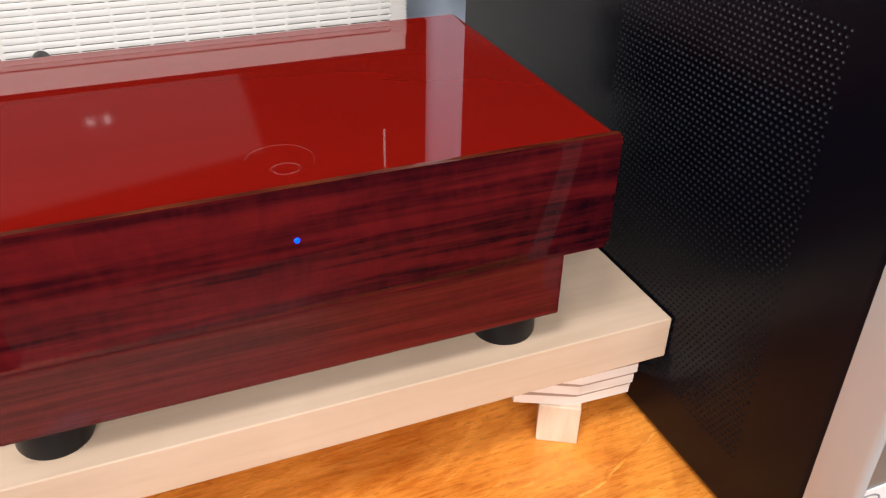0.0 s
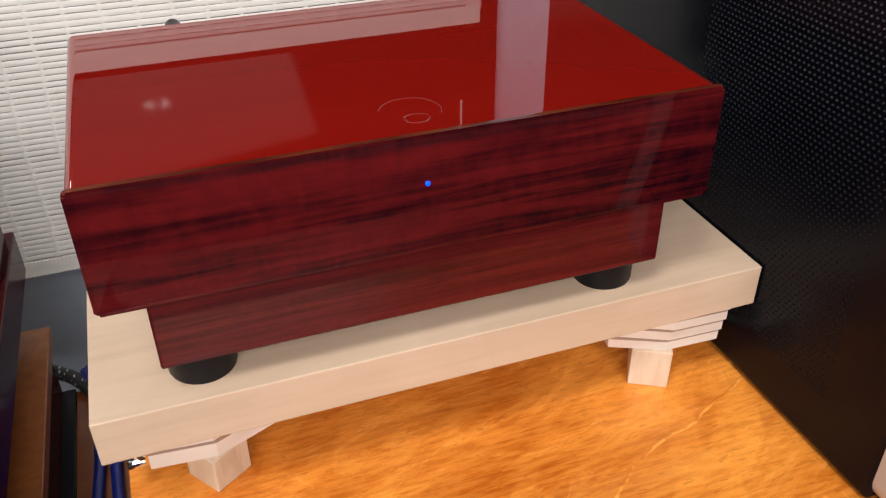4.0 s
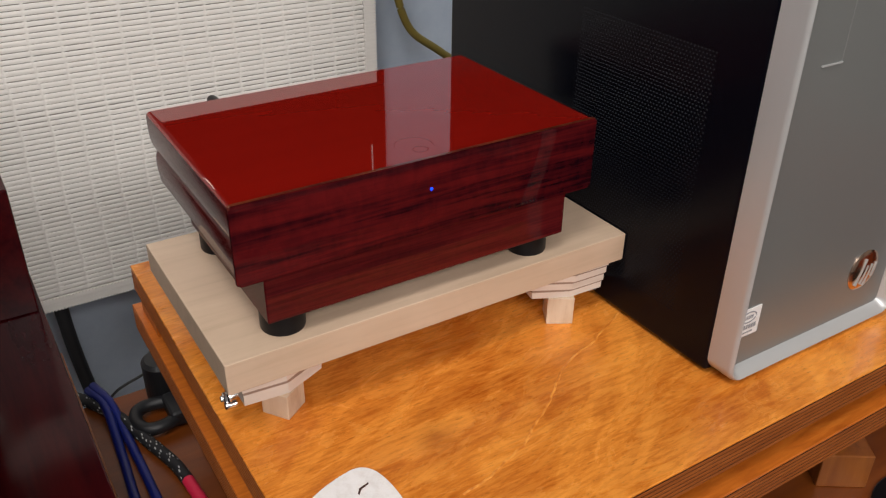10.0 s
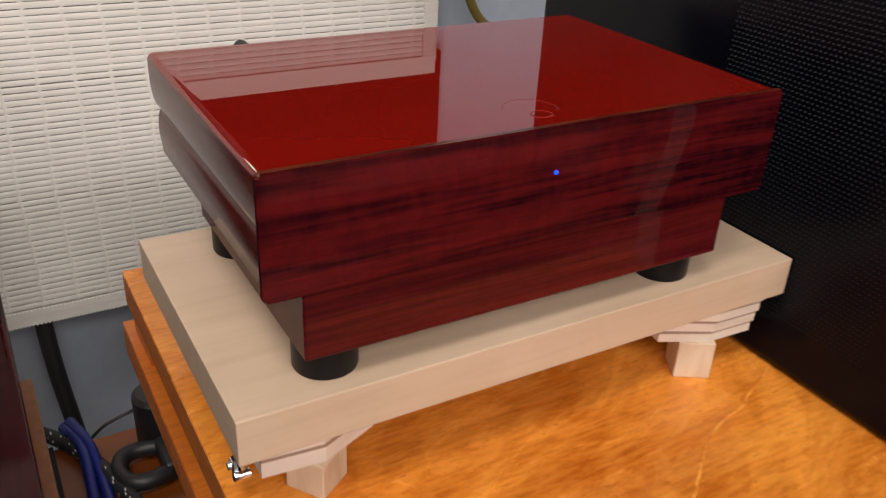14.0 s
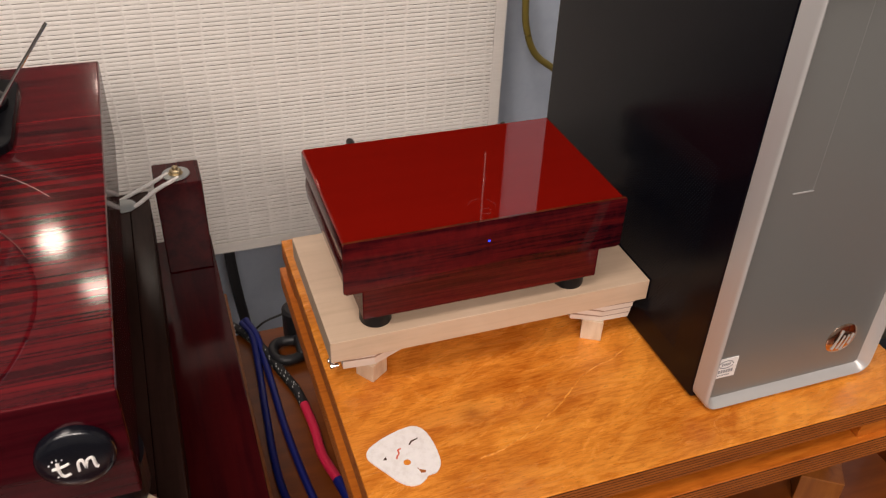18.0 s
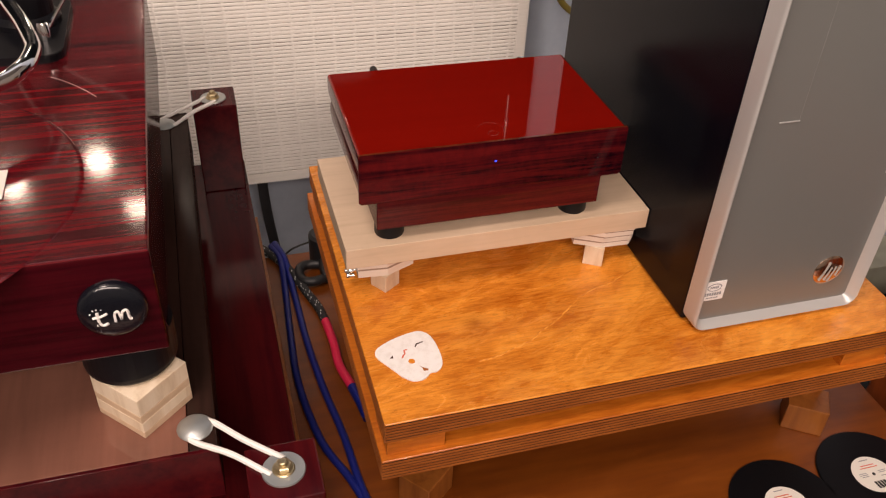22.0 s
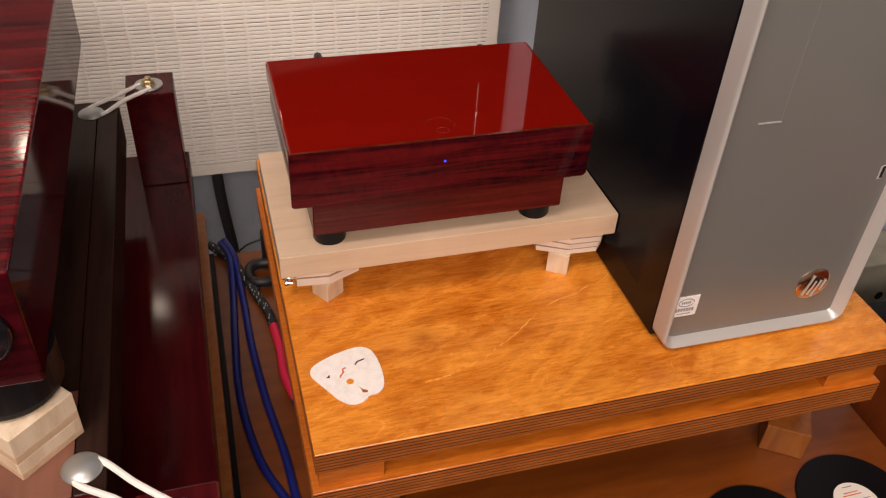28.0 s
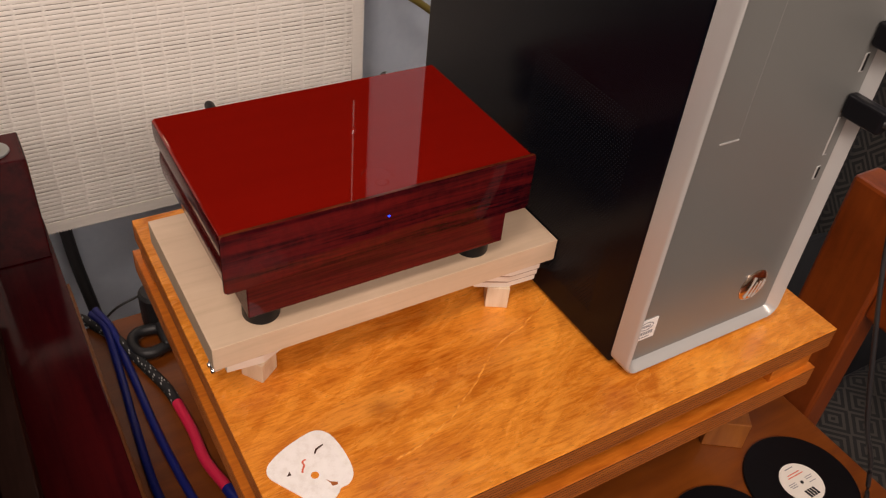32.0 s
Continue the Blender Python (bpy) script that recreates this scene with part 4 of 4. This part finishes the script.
part("arm_tube", tube([(-0.226, 0.262, 0.2420 - TTZ), (-0.215, 0.228, 0.2420 - TTZ), (-0.203, 0.195, 0.2400 - TTZ), (-0.1935, 0.162, 0.2380 - TTZ), (-0.1920, 0.146, 0.2378 - TTZ), (-0.1955, 0.128, 0.2370 - TTZ), (-0.2070, 0.114, 0.2350 - TTZ), (-0.235, 0.096, 0.2350 - TTZ)], 0.0052, 8, 14), CHROME, tt, "bent chrome tonearm tube", True)
part("lift_lever", tube([(-0.1970, 0.233, 0.2120 - TTZ), (-0.1860, 0.240, 0.2270 - TTZ), (-0.1715, 0.250, 0.2440 - TTZ), (-0.152, 0.264, 0.266 - TTZ)], 0.0012, 6, 8), CHROME, tt, "thin steel lift lever", True)
part("lever_pivot", lathe([(0.0045, 0.0), (0.0045, 0.010), (0.003, 0.013)], (-0.1970, 0.2330, 0.2095 - TTZ), 20), CHROME, tt, smooth=True)
part("counterweight", lathe([(0.014, -0.02), (0.016, -0.018), (0.016, 0.012), (0.014, 0.014)], (-0.215, 0.300, 0.2450 - TTZ), 32, axis="y"), BLACK_RUBBER, tt, smooth=False)
part("hair_scratch", tube([(-0.191, 0.182, 0.2037 - TTZ), (-0.183, 0.1752, 0.2037 - TTZ), (-0.174, 0.165, 0.2037 - TTZ), (-0.167, 0.156, 0.2037 - TTZ), (-0.161, 0.147, 0.2037 - TTZ)], 0.00010, 5, 6), WHITE_RUBBER, tt, "fine pale fibre lying on the lacquer")

# ---- small clip lamp behind the turntable ----
clip = thing("clip_lamp", (-0.25, 0.50, 0.45), "small lamp bar with warm bulbs on the wall over the turntable", "lamp")
part("bar", box(-0.08, 0.10, 0.012, 0.085, 0.015, 0.025, 0.002), BLACK_RUBBER, clip)
for bx, by, bz, rr in ((0.03, 0.0, 0.008, 0.014), (-0.065, 0.0, 0.028, 0.014), (0.062, 0.0, 0.072, 0.015), (0.109, 0.095, -0.116, 0.009)):
    b = bmesh.new()
    bmesh.ops.create_uvsphere(b, u_segments=20, v_segments=12, radius=rr, matrix=Matrix.Translation((bx, by, bz)))
    part("bulb", b, BULB, clip, "small glowing warm bulb", True)

# added plate, out of view: keeps this bulb's highlight off the stand base
part("glint_blocker", box(0.036, 0.088, -0.030, 0.022, 0.0450, 0.0480, 0.001), BLACK_RUBBER, clip, "unseen black plate added to block a bulb's highlight")

# ---- cables ----


def cable(name, points, r, material, label, sleeve=None):
    ob = thing(name, points[0], label, "cable")
    b = tube(points, r)
    bmesh.ops.translate(b, vec=-Vector(points[0]), verts=b.verts)
    part("jacket", b, material, ob, smooth=True)
    for pts, rr, mt, nm in sleeve or ():
        b = tube(pts, rr)
        bmesh.ops.translate(b, vec=-Vector(points[0]), verts=b.verts)
        part(nm, b, mt, ob, smooth=True)
    return ob


FLOOR_C = SHZ + 0.0045
cable("blue_cable", [(-0.044, 0.404, -0.130), (-0.0365, 0.380, -0.131), (-0.0380, 0.325, FLOOR_C), (-0.0412, 0.27, FLOOR_C), (-0.0435, 0.19, FLOOR_C), (-0.034, 0.115, FLOOR_C), (-0.016, 0.065, FLOOR_C), (-0.004, 0.02, FLOOR_C), (0.006, -0.04, FLOOR_C)], 0.0036, BLUE_CABLE, "glossy blue interconnect cable lying on the shelf")
cable("blue_cable", [(-0.040, 0.404, -0.127), (-0.0325, 0.380, -0.130), (-0.030, 0.355, FLOOR_C + 0.001), (-0.0285, 0.31, FLOOR_C), (-0.0270, 0.25, FLOOR_C), (-0.0215, 0.18, FLOOR_C), (-0.0130, 0.115, FLOOR_C), (-0.008, 0.05, FLOOR_C + 0.001), (0.002, 0.0, FLOOR_C + 0.007), (0.016, -0.03, FLOOR_C)], 0.0036, BLUE_CABLE, "glossy blue interconnect cable lying on the shelf")
cable("braided_cable", [(-0.066, 0.42, -0.137), (-0.050, 0.405, -0.138), (-0.030, 0.368, -0.138), (-0.016, 0.325, -0.139), (-0.007, 0.295, -0.139), (-0.0035, 0.272, -0.1385)], 0.0048, BRAID, "black braided cable with white flecks and a red sleeve", [([(-0.0035, 0.272, -0.1385), (-0.001, 0.235, -0.137), (-0.0015, 0.20, -0.134), (0.0045, 0.162, -0.128)], 0.0046, RED_SLEEVE, "red_sleeve"), ([(0.0045, 0.162, -0.128), (0.008, 0.14, -0.126), (0.011, 0.12, -0.128)], 0.005, BLUE_CABLE, "blue_end")])
cable("power_cable", [(-0.040, 0.56, 0.02), (-0.039, 0.555, -0.10), (-0.037, 0.545, -0.17), (-0.030, 0.53, -0.24), (-0.02, 0.50, -0.33)], 0.0065, BLACK_CABLE, "thick black mains cable hanging at the wall")
cable("thin_wire", [(-0.050, 0.45, -0.205), (-0.022, 0.45, -0.1780), (-0.010, 0.45, -0.1712), (0.004, 0.45, -0.1670), (0.0125, 0.449, -0.1620), (0.022, 0.445, -0.152), (0.03, 0.425, -0.135), (0.03, 0.39, -0.125)], 0.0012, BLACK_CABLE, "thin black wire behind the shelf")
cable("olive_cable", [(0.22, 0.572, 0.27), (0.29, 0.570, 0.235), (0.330, 0.567, 0.185), (0.337, 0.566, 0.15), (0.341, 0.565, 0.11), (0.357, 0.565, 0.072), (0.39, 0.562, 0.046), (0.43, 0.555, 0.016), (0.47, 0.54, -0.02)], 0.0042, OLIVE_CABLE, "olive yellow cable looping behind the computer")
rg = thing("adapter_hook", (-0.0055, 0.352, SHZ), "black plastic adapter with a flat cable loop on the shelf", "adapter")
loop_bm = tube([(0.0 + 0.0185 * math.cos(a) * (1.0 + 0.25 * math.cos(a)), 0.0155 * math.sin(a), 0.008) for a in [2 * math.pi * i / 14 for i in range(15)]], 0.0055, 5, 10)
part("loop", loop_bm, BLACK_CABLE, rg, smooth=True)
part("arm", box(0.010, 0.045, -0.016, 0.016, 0.001, 0.016, 0.004, 3), BLACK_CABLE, rg)
part("body", lathe([(0.016, 0.0), (0.017, 0.002), (0.017, 0.034), (0.014, 0.037)], (0.020, 0.034, 0.0), 32), BLACK_CABLE, rg)

cable("black_cable", [(0.47, 0.02, 0.16), (0.462, -0.003, 0.0855), (0.458, -0.030, 0.0155), (0.460, -0.0563, -0.0559), (0.475, -0.075, -0.115), (0.52, -0.10, -0.30), (0.53, -0.12, -0.60), (0.53, -0.12, -0.742)], 0.0020, BLACK_CABLE, "thin black cord hanging down beside the stand")

# ---- small record coasters ----
for cx, cy in ((0.4425, -0.0425), (0.346, -0.0525)):
    rc = thing("record_coaster", (cx, cy, SHZ), "small black record-shaped coaster with a pale paper label", "coaster", "record coasters")
    part("disc", lathe([(0.049, 0.0), (0.050, 0.0008), (0.050, 0.0022), (0.0492, 0.003), (0.021, 0.003)], (0, 0, 0), 64), BLACK_VINYL, rc)
    lb = part("paper_label", lathe([(0.0195, 0.003), (0.0195, 0.0034)], (0, 0, 0), 48), LABEL, rc)
    bars = bmesh.new()
    for x0, x1, y0, y1 in ((-0.0045, 0.0045, 0.0150, 0.0158), (-0.014, -0.006, 0.0020, 0.0026), (-0.014, -0.006, 0.0002, 0.0008), (-0.013, -0.006, -0.0016, -0.0010), (0.006, 0.014, 0.0020, 0.0026), (0.006, 0.013, 0.0002, 0.0008), (0.006, 0.014, -0.0034, -0.0028)):
        box(x0, x1, y0, y1, 0.0034, 0.00365, bm=bars)
    part("print_bar", bars, INK, lb)
    bars = bmesh.new()
    for x0, x1, y0, y1 in ((-0.007, 0.007, 0.0095, 0.0103), (-0.009, 0.009, 0.0070, 0.0078)):
        box(x0, x1, y0, y1, 0.0034, 0.00365, bm=bars)
    part("red_print_bar", bars, RED_INK, lb)
    for dx in (-0.0045, -0.0015, 0.0015, 0.0045):
        part("bold_print", prism([(dx - 0.0012, -0.0075), (dx + 0.0010, -0.0075), (dx + 0.0022, -0.0150), (dx, -0.0150)], 0.0034, 0.00365), HOLE, lb)
    part("centre_hole", lathe([(0.0016, 0.0034), (0.0016, 0.0037)], (0, 0, 0), 16), HOLE, lb)

# ---- chair beside the stand ----
chair = thing("wooden_chair", (0.565, 0.062, -0.75), "red-brown wooden chair with a grey patterned cushion beside the stand", "chair")
part("back_post", box(0.0, 0.035, -0.03, 0.035, 0.0, 0.81, 0.004), CHAIR_WOOD, chair)
part("back_post", box(0.0, 0.035, -0.46, -0.40, 0.0, 0.81, 0.004), CHAIR_WOOD, chair)
part("back_rail", box(0.003, 0.03, -0.40, -0.03, 0.69, 0.795, 0.004), CHAIR_WOOD, chair)
part("seat_rail", box(0.0, 0.42, -0.03, 0.02, 0.36, 0.43, 0.003), CHAIR_WOOD, chair)
part("front_leg", box(0.40, 0.44, -0.03, 0.02, 0.0, 0.42, 0.003), CHAIR_WOOD, chair)
part("front_leg", box(0.40, 0.44, -0.46, -0.41, 0.0, 0.42, 0.003), CHAIR_WOOD, chair)
part("seat_cushion", box(0.02, 0.44, -0.45, 0.02, 0.43, 0.50, 0.02, 4), FABRIC, chair)
sofa = thing("armchair", (1.05, 0.12, -0.75), "grey armchair with a dark diamond-lattice fabric behind the chair", "armchair")
part("back_cushion", box(0.0, 0.16, -0.45, 0.27, 0.20, 1.0, 0.04, 5), FABRIC, sofa)
part("seat_cushion", box(-0.40, 0.02, -0.42, 0.24, 0.22, 0.42, 0.04, 5), FABRIC_DARK, sofa)
part("plinth", box(-0.36, 0.14, -0.40, 0.23, 0.0, 0.21, 0.01), CHAIR_WOOD, sofa)

# ---- pale carton at the wall ----
carton = thing("carton", (1.03, 0.492, -0.75), "pale grey-green carton with a finger hole against the wall", "box")
part("shell", box(-0.075, 0.085, 0.0, 0.08, 0.0, 0.335, 0.002), CARTON, carton)
part("finger_hole", lathe([(0.008, -0.0008), (0.008, 0.0005)], (0, 0, 0.261), 20, axis="y"), HOLE, carton, "small dark hole")
